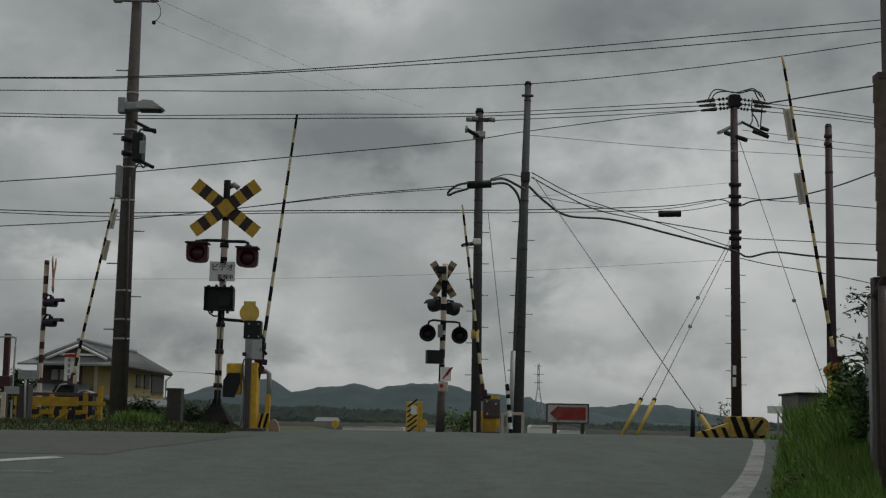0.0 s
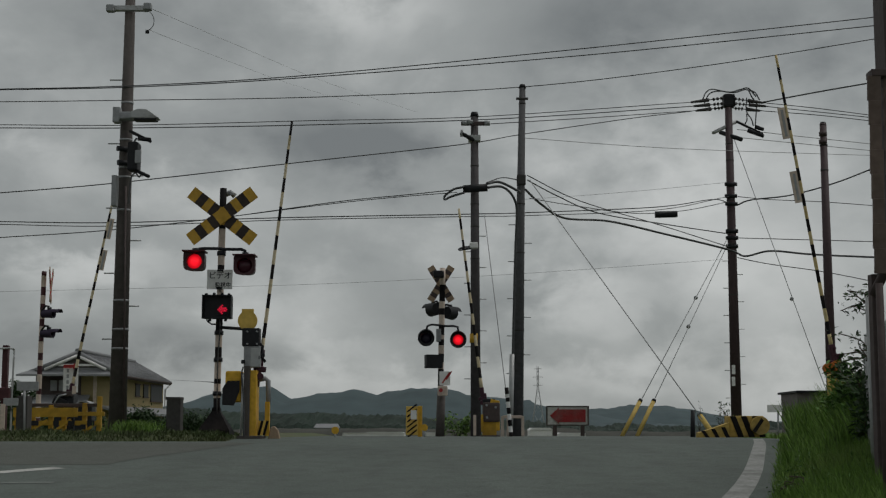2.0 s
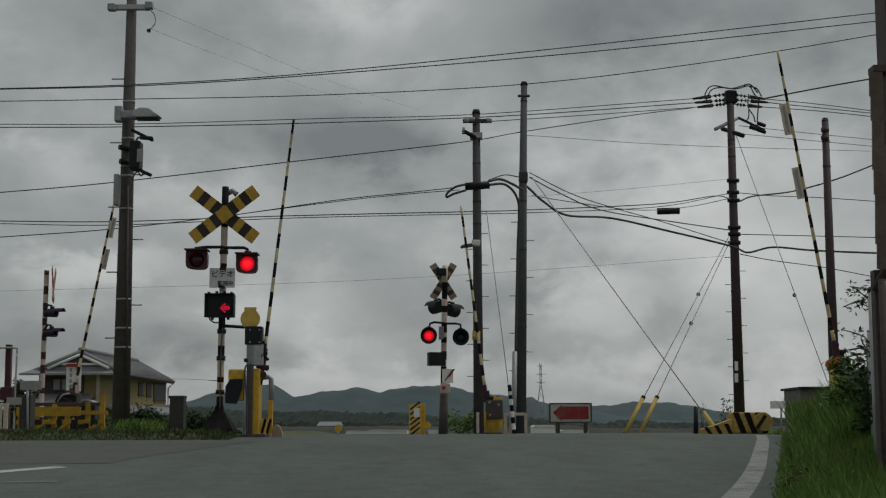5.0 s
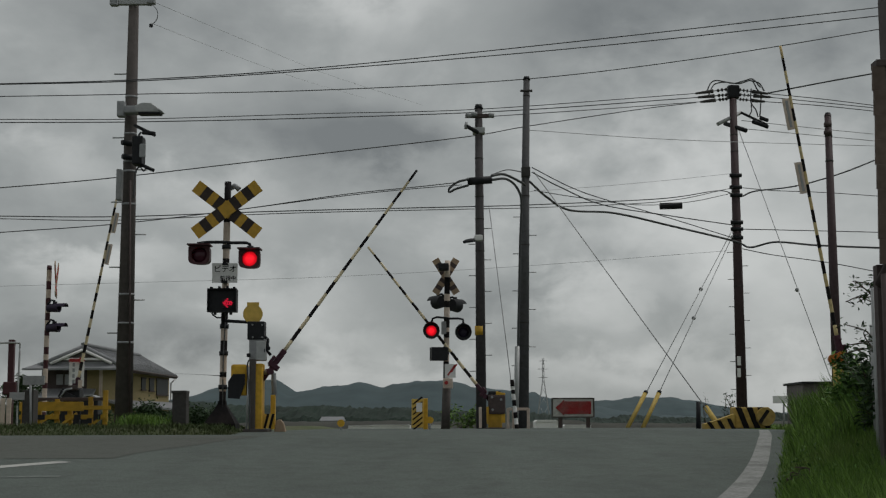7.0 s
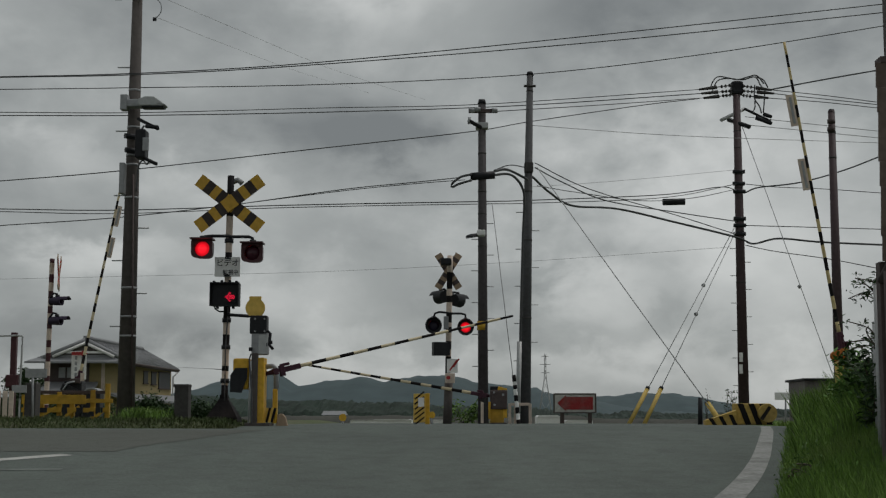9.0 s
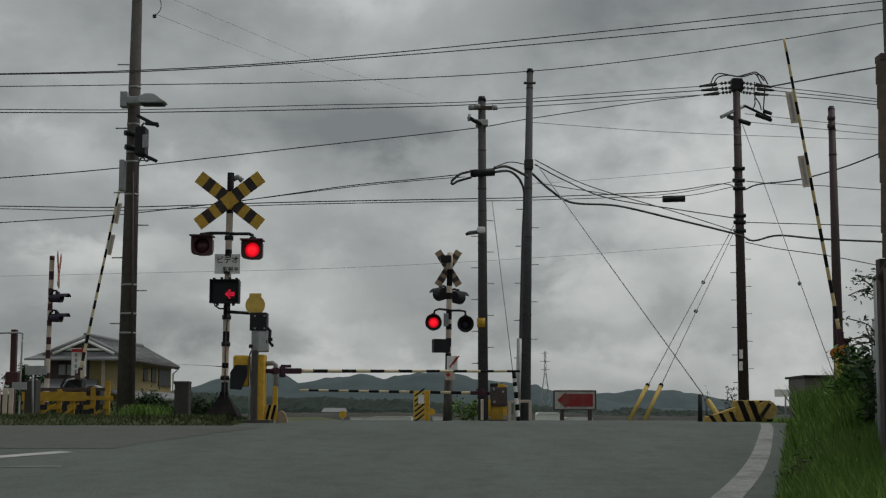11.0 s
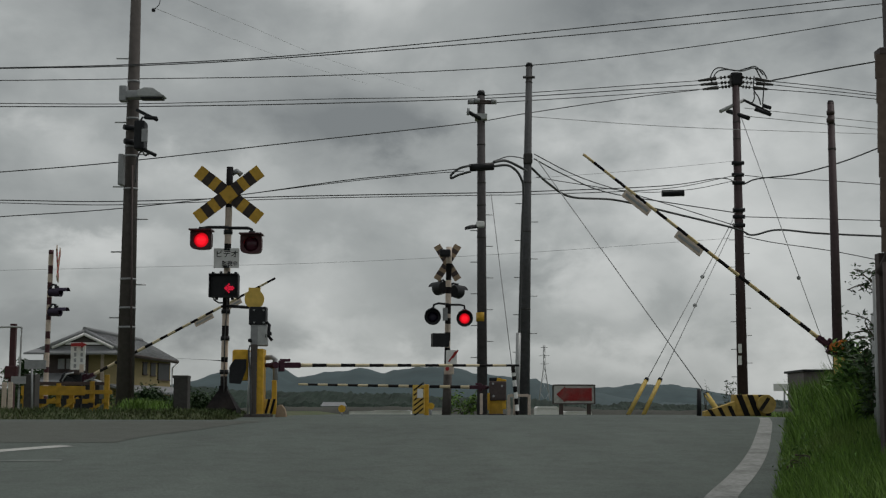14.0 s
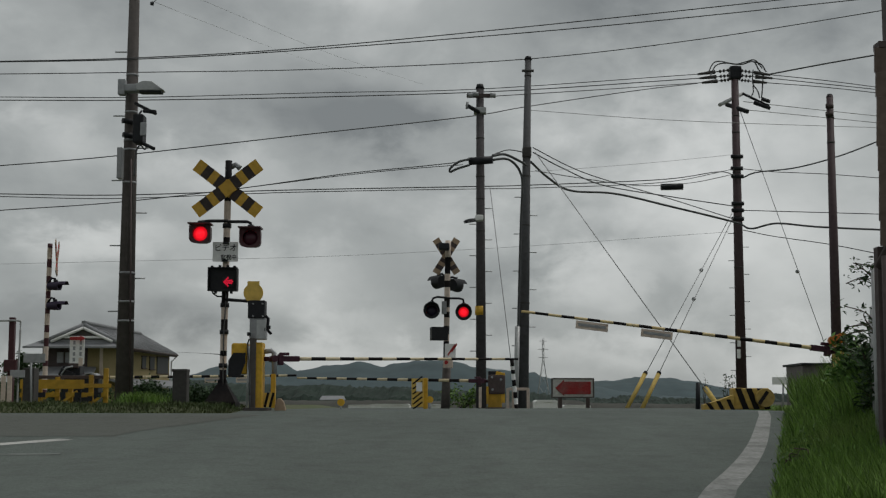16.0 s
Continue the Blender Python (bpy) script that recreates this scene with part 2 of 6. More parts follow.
# ---- helpers for building ----
BASE = {}


def thing(name, at, label, category, group="", kind=""):
    ob = new(name)
    ob.empty_display_size = 0.2
    ob.location = at
    BASE[ob] = Vector(at)
    return tagged(ob, label, category, group, kind)


def part(name, bm, material, parent, label="", origin=None, smooth=False):
    """Links a bmesh, given in world metres, as one mesh under a thing or a part."""
    o = Vector(origin) if origin is not None else BASE[parent]
    bmesh.ops.translate(bm, vec=-o, verts=bm.verts)
    me = bpy.data.meshes.new(name)
    if smooth:
        for f in bm.faces:
            f.smooth = True
    bm.to_mesh(me)
    bm.free()
    for m in material if isinstance(material, (list, tuple)) else [material]:
        me.materials.append(m)
    ob = new(name, me)
    ob.parent = parent
    ob.location = o - BASE[parent]
    BASE[ob] = o
    return tagged(ob, label)


def solo(name, bm, material, label, category, kind="", group="", smooth=False):
    me = bpy.data.meshes.new(name)
    if smooth:
        for f in bm.faces:
            f.smooth = True
    bm.to_mesh(me)
    bm.free()
    for m in material if isinstance(material, (list, tuple)) else [material]:
        me.materials.append(m)
    ob = new(name, me)
    BASE[ob] = Vector((0, 0, 0))
    return tagged(ob, label, category, group, kind)


def box(bm, c, size, turn=0.0, bevel=0.0, mi=0, m=None):
    """A box by its centre and size, turned about the vertical, or by the matrix m."""
    mat = (m if m is not None else pose(*c, 0, 0, turn)) @ Matrix.Diagonal((*size, 1))
    vs = bmesh.ops.create_cube(bm, size=1.0, matrix=mat)["verts"]
    fs = {f for v in vs for f in v.link_faces}
    if bevel:
        es = {e for v in vs for e in v.link_edges}
        new_f = bmesh.ops.bevel(bm, geom=list(es), offset=bevel, segments=2, affect="EDGES", profile=0.6)["faces"]
        fs = {f for f in fs if f.is_valid} | set(new_f)
    for f in fs:
        f.material_index = mi
    return bm


def rod(bm, a, b, r0, r1=None, n=12, mi=0, caps=True):
    """A round bar from a to b, tapered from r0 to r1."""
    a, b = Vector(a), Vector(b)
    r1 = r0 if r1 is None else r1
    q = (b - a).to_track_quat("Z", "Y").to_matrix()
    rings = []
    for p, r in ((a, r0), (b, r1)):
        rings.append([bm.verts.new(p + q @ Vector((r * math.cos(2 * math.pi * i / n), r * math.sin(2 * math.pi * i / n), 0))) for i in range(n)])
    for i in range(n):
        f = bm.faces.new((rings[0][i], rings[0][(i + 1) % n], rings[1][(i + 1) % n], rings[1][i]))
        f.material_index, f.smooth = mi, True
    if caps:
        bm.faces.new(rings[0][::-1]).material_index = mi
        bm.faces.new(rings[1]).material_index = mi
    return bm


def banded(bm, a, b, r0, r1, cuts, n=12, first=0):
    """A round bar in two alternating paints, cut at the given shares of its length."""
    a, b = Vector(a), Vector(b)
    cuts = [0.0, *cuts, 1.0]
    for i in range(len(cuts) - 1):
        s, e = cuts[i], cuts[i + 1]
        rod(bm, a.lerp(b, s), a.lerp(b, e), r0 + (r1 - r0) * s, r0 + (r1 - r0) * e, n, (i + first) % 2, caps=i in (0, len(cuts) - 2))
    bmesh.ops.remove_doubles(bm, verts=bm.verts, dist=0.0005)
    return bm


def tube(bm, pts, r, n=6, mi=0):
    """A bent round bar through the points."""
    pts = [Vector(p) for p in pts]
    rings = []
    for i, p in enumerate(pts):
        d = (pts[min(i + 1, len(pts) - 1)] - pts[max(i - 1, 0)]).normalized()
        q = d.to_track_quat("Z", "Y").to_matrix()
        rings.append([bm.verts.new(p + q @ Vector((r * math.cos(2 * math.pi * k / n), r * math.sin(2 * math.pi * k / n), 0))) for k in range(n)])
    for i in range(len(rings) - 1):
        for k in range(n):
            f = bm.faces.new((rings[i][k], rings[i][(k + 1) % n], rings[i + 1][(k + 1) % n], rings[i + 1][k]))
            f.smooth, f.material_index = True, mi
    bm.faces.new(rings[0][::-1])
    bm.faces.new(rings[-1])
    return bm


def slab(bm, outline, thick, m=None, mi=0):
    """A plate: an outline in x and z, given depth along y, moved by m."""
    m = m or Matrix()
    a = [bm.verts.new(m @ Vector((x, -thick / 2, z))) for x, z in outline]
    b = [bm.verts.new(m @ Vector((x, thick / 2, z))) for x, z in outline]
    k = len(a)
    fs = [bm.faces.new(a), bm.faces.new(b[::-1])]
    fs += [bm.faces.new((a[i], b[i], b[(i + 1) % k], a[(i + 1) % k])) for i in range(k)]
    for f in fs:
        f.material_index = mi
    return bm


def B():
    return bmesh.new()


def smooth_line(pts, steps=10):
    """Points of a smooth curve through pts (Catmull-Rom)."""
    p = [Vector(q) for q in pts]
    p = [2 * p[0] - p[1], *p, 2 * p[-1] - p[-2]]
    out = []
    for i in range(1, len(p) - 2):
        for s in range(steps):
            t = s / steps
            out.append(0.5 * ((2 * p[i]) + (p[i + 1] - p[i - 1]) * t + (2 * p[i - 1] - 5 * p[i] + 4 * p[i + 1] - p[i + 2]) * t * t
                              + (3 * p[i] - p[i - 1] - 3 * p[i + 1] + p[i + 2]) * t ** 3))
    out.append(p[-2])
    return out


# ---- ground and road ----
def ease(a, b, v):
    t = min(1.0, max(0.0, (v - a) / (b - a)))
    return t * t * (3 - 2 * t)


def road_z(y):
    """The road climbs to the crossing, stays level over the tracks and falls away behind."""
    if y < 17.0:
        return max(0.0, y) * 0.0622 + (0.02 if y < 0 else 0)
    return 1.057 + 0.065 * ease(17.0, 19.5, y) - 1.1 * ease(34.0, 75.0, y)


def verge_x(y):
    """The right-hand edge of the asphalt."""
    return 2.54 + 0.246 * (y - 11.0)


def ground_z(x, y):
    z = road_z(y) - 0.05
    if x < -2.6:
        z += 0.12 * ease(18.2, 19.0, y) * ease(-2.6, -3.0, x) * (1 - ease(36, 50, y))
    e = verge_x(y)
    if x > e and y < 34:
        z += 0.22 * ease(e + 0.1, e + 1.6, x) * (1 - ease(17, 19, y))
    return z


def axis(near, far, step, grow):
    v, s, out = 0.0, step, [0.0]
    while v < far:
        if v > near:
            s *= grow
        v += s
        out.append(v)
    return out


def build_ground():
    bm = B()
    px = axis(9, 3200, 0.4, 1.28)
    xs = sorted({-v for v in px} | set(px))
    ys = sorted({-v for v in axis(4, 800, 1.0, 1.5)} | set(axis(36, 4600, 0.4, 1.2)))
    grid = [[bm.verts.new((x, y, ground_z(x, y))) for x in xs] for y in ys]
    for j in range(len(ys) - 1):
        for i in range(len(xs) - 1):
            bm.faces.new((grid[j][i], grid[j][i + 1], grid[j + 1][i + 1], grid[j + 1][i])).smooth = True
    solo("ground", bm, EARTH, "green and brown grassy earth reaching the far plain", "ground", "structure")


def build_road():
    bm = B()
    rows = []
    ys = sorted([-9 + 0.4 * k for k in range(111)] + [18.19, 18.21])
    for y in ys:
        left = -26.0 if y < 18.2 else -2.75
        right = verge_x(y) if y < 19 else verge_x(19) + 0.1 * (y - 19)
        rows.append([bm.verts.new((left + (right - left) * s / 24, y, road_z(y))) for s in range(25)])
    for j in range(len(ys) - 1):
        for i in range(24):
            bm.faces.new((rows[j][i], rows[j][i + 1], rows[j + 1][i + 1], rows[j + 1][i])).smooth = True
    solo("road", bm, ASPHALT, "grey worn asphalt road climbing to the crossing", "road", "structure")


def strip(name, pts, width, label, material=None, far_width=None):
    """A painted line on the road along the points (x, y)."""
    bm = B()
    pts = smooth_line([(x, y, 0) for x, y in pts], 12)
    rows = []
    for i, p in enumerate(pts):
        d = (pts[min(i + 1, len(pts) - 1)] - pts[max(i - 1, 0)]).normalized()
        wide = width + ((far_width or width) - width) * i / (len(pts) - 1)
        side = Vector((d.y, -d.x, 0)) * wide / 2
        row = []
        for q in (p - side, p + side):
            row.append(bm.verts.new((q.x, q.y, road_z(q.y) + 0.0035)))
        rows.append(row)
    for i in range(len(rows) - 1):
        bm.faces.new((rows[i][0], rows[i][1], rows[i + 1][1], rows[i + 1][0]))
    solo(name, bm, material or ROADMARK, label, "road marking", "structure")


def build_side_road():
    """The older, browner surface of the side road, laid to a ragged joint with the newer asphalt."""
    bm = B()
    rows = []
    ys = [-9 + 0.4 * k for k in range(58, 68)]
    for y in ys:
        edge = -3.35 + 1.0 * ease(14.2, 17.4, y) + 0.12 * noise.noise(Vector((y * 1.7, 0.2, 0.6)))
        rows.append([bm.verts.new((-25.9 + (edge + 25.9) * s / 16, y + (0.12 * noise.noise(Vector((s * 0.9, 0.4, 1.1))) if y == ys[0] else 0.0), 0.0)) for s in range(17)])
    for row in rows:
        for v in row:
            v.co.z = road_z(v.co.y) + 0.003
    for j in range(len(ys) - 1):
        for i in range(16):
            bm.faces.new((rows[j][i], rows[j][i + 1], rows[j + 1][i + 1], rows[j + 1][i])).smooth = True
    solo("side_road", bm, OLD_ASPHALT, "older brownish asphalt of the side road", "road", "structure")


build_ground()
build_road()
build_side_road()


strip("edge_line", [(0.76, 5.67), (1.25, 7.60), (1.77, 9.53), (1.915, 10.08), (2.23, 11.09), (2.56, 12.22), (2.93, 13.61), (3.32, 15.21), (3.86, 17.51), (4.19, 19.13)], 0.26, "worn white edge line along the road", far_width=0.13)
strip("faint_line", [(-5.4, 12.2), (-4.4, 12.3), (-3.79, 12.36), (-3.34, 12.41)], 0.12, "faint remains of an old white line", FAINT_MARK)
strip("stop_line", [(-5.6, 11.65), (-4.85, 12.5), (-4.1, 13.37), (-3.68, 13.85)], 0.21, "worn white line across the side road", STOP_MARK)


# ---- poles ----
def ring(bm, p, r, h, mi=0):
    rod(bm, (p[0], p[1], p[2] - h / 2), (p[0], p[1], p[2] + h / 2), r, r, 14, mi)


def utility_pole(base, top, r0, r1, material, label, bands, steps=None):
    t = thing("utility_pole", base, label, "utility pole", "utility poles by the crossing")
    part("shaft", rod(B(), base, top, r0, r1, 20), material, t)
    b, e = Vector(base), Vector(top)
    for s in bands:
        bm = B()
        ring(bm, b.lerp(e, s), r0 + (r1 - r0) * s + 0.006, 0.028)
        part("band", bm, GREY if material is CONCRETE else STONE, t)
    if steps:
        s0, s1, n = steps
        for k in range(n):
            p = b.lerp(e, s0 + (s1 - s0) * k / max(1, n - 1))
            side = 1 if k % 2 else -1
            part("step_bolt", rod(B(), p, p + Vector((side * (r0 + 0.13), 0, 0)), 0.011, n=6), GALVANISED, t)
    return t


# left pole with street light and transformer gear
LP = utility_pole((-4.637, 20.500, 1.144), (-4.628, 20.500, 8.073), 0.130, 0.067, CONCRETE, "dark concrete utility pole with street light and meter boxes", [0.18, 0.22, 0.28, 0.47, 0.54, 0.56, 0.62, 0.7], (0.2, 0.75, 9))
P1 = utility_pole((0.718, 31.000, 1.079), (0.702, 31.000, 8.172), 0.115, 0.082, DARK_CONCRETE, "brown concrete utility pole with a yellow band", [0.55, 0.65, 0.72, 0.84], (0.18, 0.62, 10))
P2 = utility_pole((1.659, 32.000, 1.075), (1.828, 32.000, 9.072), 0.136, 0.071, PALE_POLE, "grey concrete utility pole carrying a bent black cable", [0.3, 0.52, 0.66, 0.72, 0.95], (0.18, 0.6, 9))
P3 = utility_pole((7.777, 38.000, 1.200), (7.771, 38.000, 10.343), 0.146, 0.094, PLUM_STEEL, "dark brown utility pole with crossarms and insulators", [0.4, 0.53, 0.55, 0.58, 0.68, 0.72, 0.8, 0.85], (0.1, 0.5, 11))
RP = utility_pole((5.976, 22.000, 1.072), (5.980, 22.000, 6.021), 0.085, 0.052, PLUM_STEEL, "reddish brown slender pole behind the weeds", [0.85, 0.93])


# ---- warning posts ----
def crossbuck(t, c, half, width, slope, turn, label="yellow and black crossbuck board", mats=None):
    """Two striped boards crossed at c; half: half a board's length, slope: its lean in degrees, turn about the vertical."""
    for k, s in enumerate((1, -1)):
        bm = B()
        m = pose(*c, 0, 0, turn) @ pose(0, -0.055 - 0.022 * k, 0, 0, s * slope, 0)
        w = width / 2
        cuts = [-1, -0.76, -0.55, -0.36, -0.17, 0.17, 0.36, 0.55, 0.76, 1]
        for i in range(9):
            a, b = cuts[i] * half, cuts[i + 1] * half
            slab(bm, [(a, -w), (b, -w), (b, w), (a, w)], 0.018, m, i % 2)
        bmesh.ops.remove_doubles(bm, verts=bm.verts, dist=0.0005)
        part("crossbuck_board", bm, mats or [BOARD_YELLOW, BOARD_BLACK], t, label)


def lamp_housing(t, c, r, facing, arm, square, lit=True, shell=None, unlit=None):
    """One flashing lamp: hooded housing, and a lens drum in it that turns its lit or its dark face to the road."""
    m = pose(*c, 0, 0, facing)
    bm = B()
    n = 28
    outline = []
    for i in range(n):
        a = 2 * math.pi * i / n
        x, z = math.cos(a), math.sin(a)
        if square:
            k = 1.0 / max(abs(x), abs(z)) if z > 0 else 1.0 / (abs(x) ** 4 + abs(z) ** 4) ** 0.25
            x, z = x * k, z * k
        outline.append((x * r * (1.36 if square else 1.5), z * r * (1.24 if square else 1.5)))
    front, back, inner = [], [], []
    for x, z in outline:
        front.append(bm.verts.new(m @ Vector((x, -0.10, z))))
        back.append(bm.verts.new(m @ Vector((x * 0.86, 0.16, z * 0.86))))
        q = r * 0.973 / math.hypot(x, z)
        inner.append(bm.verts.new(m @ Vector((x * q, -0.085, z * q))))
    deep = [bm.verts.new(m @ Vector((x * r * 0.973 / math.hypot(x, z), 0.12, z * r * 0.973 / math.hypot(x, z)))) for x, z in outline]
    for i in range(n):
        j = (i + 1) % n
        bm.faces.new((front[i], back[i], back[j], front[j]))
        bm.faces.new((front[j], inner[j], inner[i], front[i]))
        bm.faces.new((inner[j], deep[j], deep[i], inner[i]))
    bm.faces.new(back)
    bm.faces.new(deep[::-1])
    bmesh.ops.recalc_face_normals(bm, faces=bm.faces)
    h = part("lamp_housing", bm, shell or MAROON, t, "dark lamp housing", origin=c)
    bm = B()
    if square:
        box(bm, None, (r * 2.84, 0.30, 0.018), m=m @ pose(0, -0.04, r * 1.25, 0, 0, 0))
    else:
        prev = None
        for i in range(13):
            a = radians(15 + 150 * i / 12)
            cur = [bm.verts.new(m @ Vector((math.cos(a) * r * k, d, math.sin(a) * r * k))) for k, d in ((1.48, -0.10), (1.48, -0.26), (1.43, -0.26), (1.43, -0.10))]
            if prev:
                for q in range(4):
                    bm.faces.new((prev[q], prev[(q + 1) % 4], cur[(q + 1) % 4], cur[q]))
            prev = cur
    part("visor", bm, shell or MAROON, h)
    # the lens drum: domed lit face on one side, dark on the other
    bm = B()
    for s, mi in ((-1, 0), (1, 1)):
        prev = None
        for a in (0.0, 0.35, 0.7, 1.0):
            rr = r * 0.97 * math.sqrt(max(0.0, 1 - a * a * 0.999))
            y = s * (0.012 + a * 0.045)
            cur = [bm.verts.new(m @ Vector((rr * math.cos(2 * math.pi * i / 20), y, rr * math.sin(2 * math.pi * i / 20)))) for i in range(20)]
            if prev:
                for i in range(20):
                    f = bm.faces.new((prev[i], prev[(i + 1) % 20], cur[(i + 1) % 20], cur[i]))
                    f.material_index, f.smooth = mi, True
            prev = cur
        bm.faces.new(prev).material_index = mi
    bmesh.ops.recalc_face_normals(bm, faces=bm.faces)
    lens = part("lens", bm, [RED_LIT if lit else RED_DARK, unlit or RED_DARK], h, "round red signal lens", origin=c)
    bm = B()
    tube(bm, arm, 0.022, 8)
    ring(bm, Vector(c) + Vector((0, 0, r * 1.2 + 0.02)), 0.045, 0.07)
    part("lamp_arm", bm, DARK, t)
    return lens


def post_with_bands(t, base, top, r, cuts, first=0, mats=None):
    part("post", banded(B(), base, top, r, r, cuts, 16, first), mats or [BLACK, CREAM], t, "post banded in dark and cream paint")


# the near warning post
NB, NT = (-3.088, 19.600, 1.208), (-3.053, 19.600, 4.572)
near_post = thing("crossing_signal", NB, "near level-crossing signal with yellow and black crossbuck and red flashing lamps", "crossing signal", "crossing signals")
post_with_bands(near_post, NB, NT, 0.047, [0.137, 0.194, 0.215, 0.286, 0.343, 0.402, 0.50, 0.60, 0.68, 0.83])
bm = B()
b0 = Vector(NB)
prev = None
for z, s in ((-0.05, 0.215), (0.02, 0.21), (0.28, 0.055), (0.33, 0.052)):
    cur = [bm.verts.new(b0 + Vector((x * s, y * s, z))) for x, y in ((-1, -1), (1, -1), (1, 1), (-1, 1))]
    if prev:
        for i in range(4):
            bm.faces.new((prev[i], prev[(i + 1) % 4], cur[(i + 1) % 4], cur[i]))
    prev = cur
part("base_foot", bm, BLACK, near_post, "black tapered foot")
for z in (0.52, 0.98, 1.35, 2.45):
    bm = B()
    ring(bm, b0.lerp(Vector(NT), z / (NT[2] - NB[2])), 0.062, 0.06)
    part("collar", bm, DARK, near_post)
crossbuck(near_post, (-3.053, 19.600, 4.174), 0.5512, 0.1863, 37.5, 0)
NEAR_L = lamp_housing(near_post, (-3.389, 19.400, 3.518), 0.1076, 0, [(-3.05, 19.55, 3.72), (-3.31, 19.55, 3.72), (-3.40, 19.55, 3.71), (-3.42, 19.55, 3.67)], True)
NEAR_R = lamp_housing(near_post, (-2.703, 19.400, 3.463), 0.1076, 0, [(-3.05, 19.55, 3.71), (-2.78, 19.55, 3.71), (-2.73, 19.55, 3.69), (-2.72, 19.55, 3.62)], True)
bm = B()
tube(bm, [(-3.07, 19.70, 4.49), (-2.97, 19.70, 4.53), (-2.91, 19.70, 4.48)], 0.04, 10)
part("bell_horn", bm, GREY, near_post, "grey sounder horn")

# notice board with two lines of writing
c = Vector((-3.063, 19.500, 3.287))
w, h = 0.3475, 0.2703
bm = box(B(), c, (w, 0.02, h), 0, 0.004)
notice = part("notice_board", bm, WHITE, near_post, "white notice with black writing")


def lettering(text, at, size, material, parent, rz=0.0):
    cu = bpy.data.curves.new("writing", "FONT")
    cu.body, cu.size, cu.extrude = text, size, 0.001
    cu.offset = 0.0010
    ob = new("writing", cu)
    dg = bpy.context.evaluated_depsgraph_get()
    me = bpy.data.meshes.new_from_object(ob.evaluated_get(dg))
    bpy.data.objects.remove(ob)
    me.materials.clear()
    me.materials.append(material)
    o = new("writing", me)
    o.parent = parent
    o.matrix_basis = Matrix.Translation(Vector(at) - BASE[parent]) @ pose(0, 0, 0, 90, 0, rz)
    return o


lettering("ビデオ", c + Vector((-w * 0.44, -0.0125, h * 0.06)), 0.105, BLACK, notice)
lettering("監視中", c + Vector((-w * 0.18, -0.0125, -h * 0.38)), 0.073, BLACK, notice)

# direction indicator
c = Vector((-3.071, 19.400, 2.897))
w, h = 0.3842, 0.3150
bm = box(B(), c + Vector((0, 0.06, 0)), (w, 0.16, h), 0, 0.012)
panel = part("direction_indicator", bm, DARK, near_post, "black indicator box with a red arrow")
bm = B()
for dz in (-1, 1):
    box(bm, c + Vector((0, -0.045, dz * h * 0.49)), (w * 1.04, 0.09, 0.014), 0)
for dx in (-1, 1):
    box(bm, c + Vector((dx * w * 0.5, -0.045, 0)), (0.014, 0.09, h * 0.97), 0)
part("hood", bm, DARK, panel)


def arrow_drum(parent, c, s, point=-1):
    """A slat that bears a lit arrow of small lamps on one face and is dark on the other."""
    bm = B()
    box(bm, c, (s * 2.5, 0.012, s * 2.2), 0, mi=1)
    dots = [(point * -1.0 * k / 4 * 1.9 + point * 0.95, 0.0) for k in range(5)]
    for k in range(1, 4):
        dots += [(point * (0.95 - k * 0.30), k * 0.30), (point * (0.95 - k * 0.30), -k * 0.30)]
    for k in range(0, 3):
        dots += [(point * (0.10 - k * 0.42), 0.32), (point * (0.10 - k * 0.42), -0.32)]
    for x, z in dots:
        rod(bm, Vector(c) + Vector((x * s, -0.005, z * s)), Vector(c) + Vector((x * s, -0.016, z * s)), s * 0.20, n=8)
    return part("arrow_slat", bm, [RED_LED, DARK], parent, "red arrow of small lamps", origin=c)


ARROW = arrow_drum(panel, c + Vector((0.0768, -0.045, -0.0384)), 0.0599)
part("cable", tube(B(), [(-3.24, 19.50, 2.77), (-3.22, 19.50, 2.71), (-3.16, 19.50, 2.67), (-3.09, 19.50, 2.67)], 0.012), WIRE, near_post)

# the far warning post
FB, FT = (-0.057, 29.200, 1.109), (0.000, 29.200, 4.560)
far_post = thing("crossing_signal", FB, "far level-crossing signal with faded crossbuck and red flashing lamps", "crossing signal", "crossing signals")
post_with_bands(far_post, FB, FT, 0.058, [0.12, 0.16, 0.40, 0.44, 0.49, 0.54, 0.575, 0.60, 0.66, 0.72, 0.76, 0.80, 0.9])
crossbuck(far_post, (-0.035, 29.300, 4.254), 0.4178, 0.1509, 58, 180, "crossbuck seen from behind, faded boards", [FADED, BROWN_STEEL])
FAR_L = lamp_housing(far_post, (-0.332, 28.900, 3.096), 0.1122, 0, [(-0.01, 29.10, 3.37), (-0.22, 29.10, 3.39), (-0.31, 29.10, 3.36), (-0.33, 29.10, 3.28)], False, True, DARK, VIOLET_DARK)
FAR_R = lamp_housing(far_post, (0.315, 28.900, 3.062), 0.1122, 0, [(0.00, 29.10, 3.36), (0.22, 29.10, 3.36), (0.31, 29.10, 3.34), (0.32, 29.10, 3.25)], False, True, DARK, VIOLET_DARK)
for p, f in (((-0.187, 29.500, 3.733), 210), ((0.152, 29.500, 3.663), 150)):
    lamp_housing(far_post, p, 0.095, f, [Vector(p) + Vector((0, 0, 0.15)), Vector(p) + Vector((0.06 if f > 180 else -0.06, 0, 0.17)), Vector((-0.012, 29.500, 3.804))], False, False, DARK)
part("sounder", box(B(), (-0.081, 29.000, 4.409), (0.22, 0.25, 0.14), 0, 0.03), DARK, far_post, "dark sounder box")
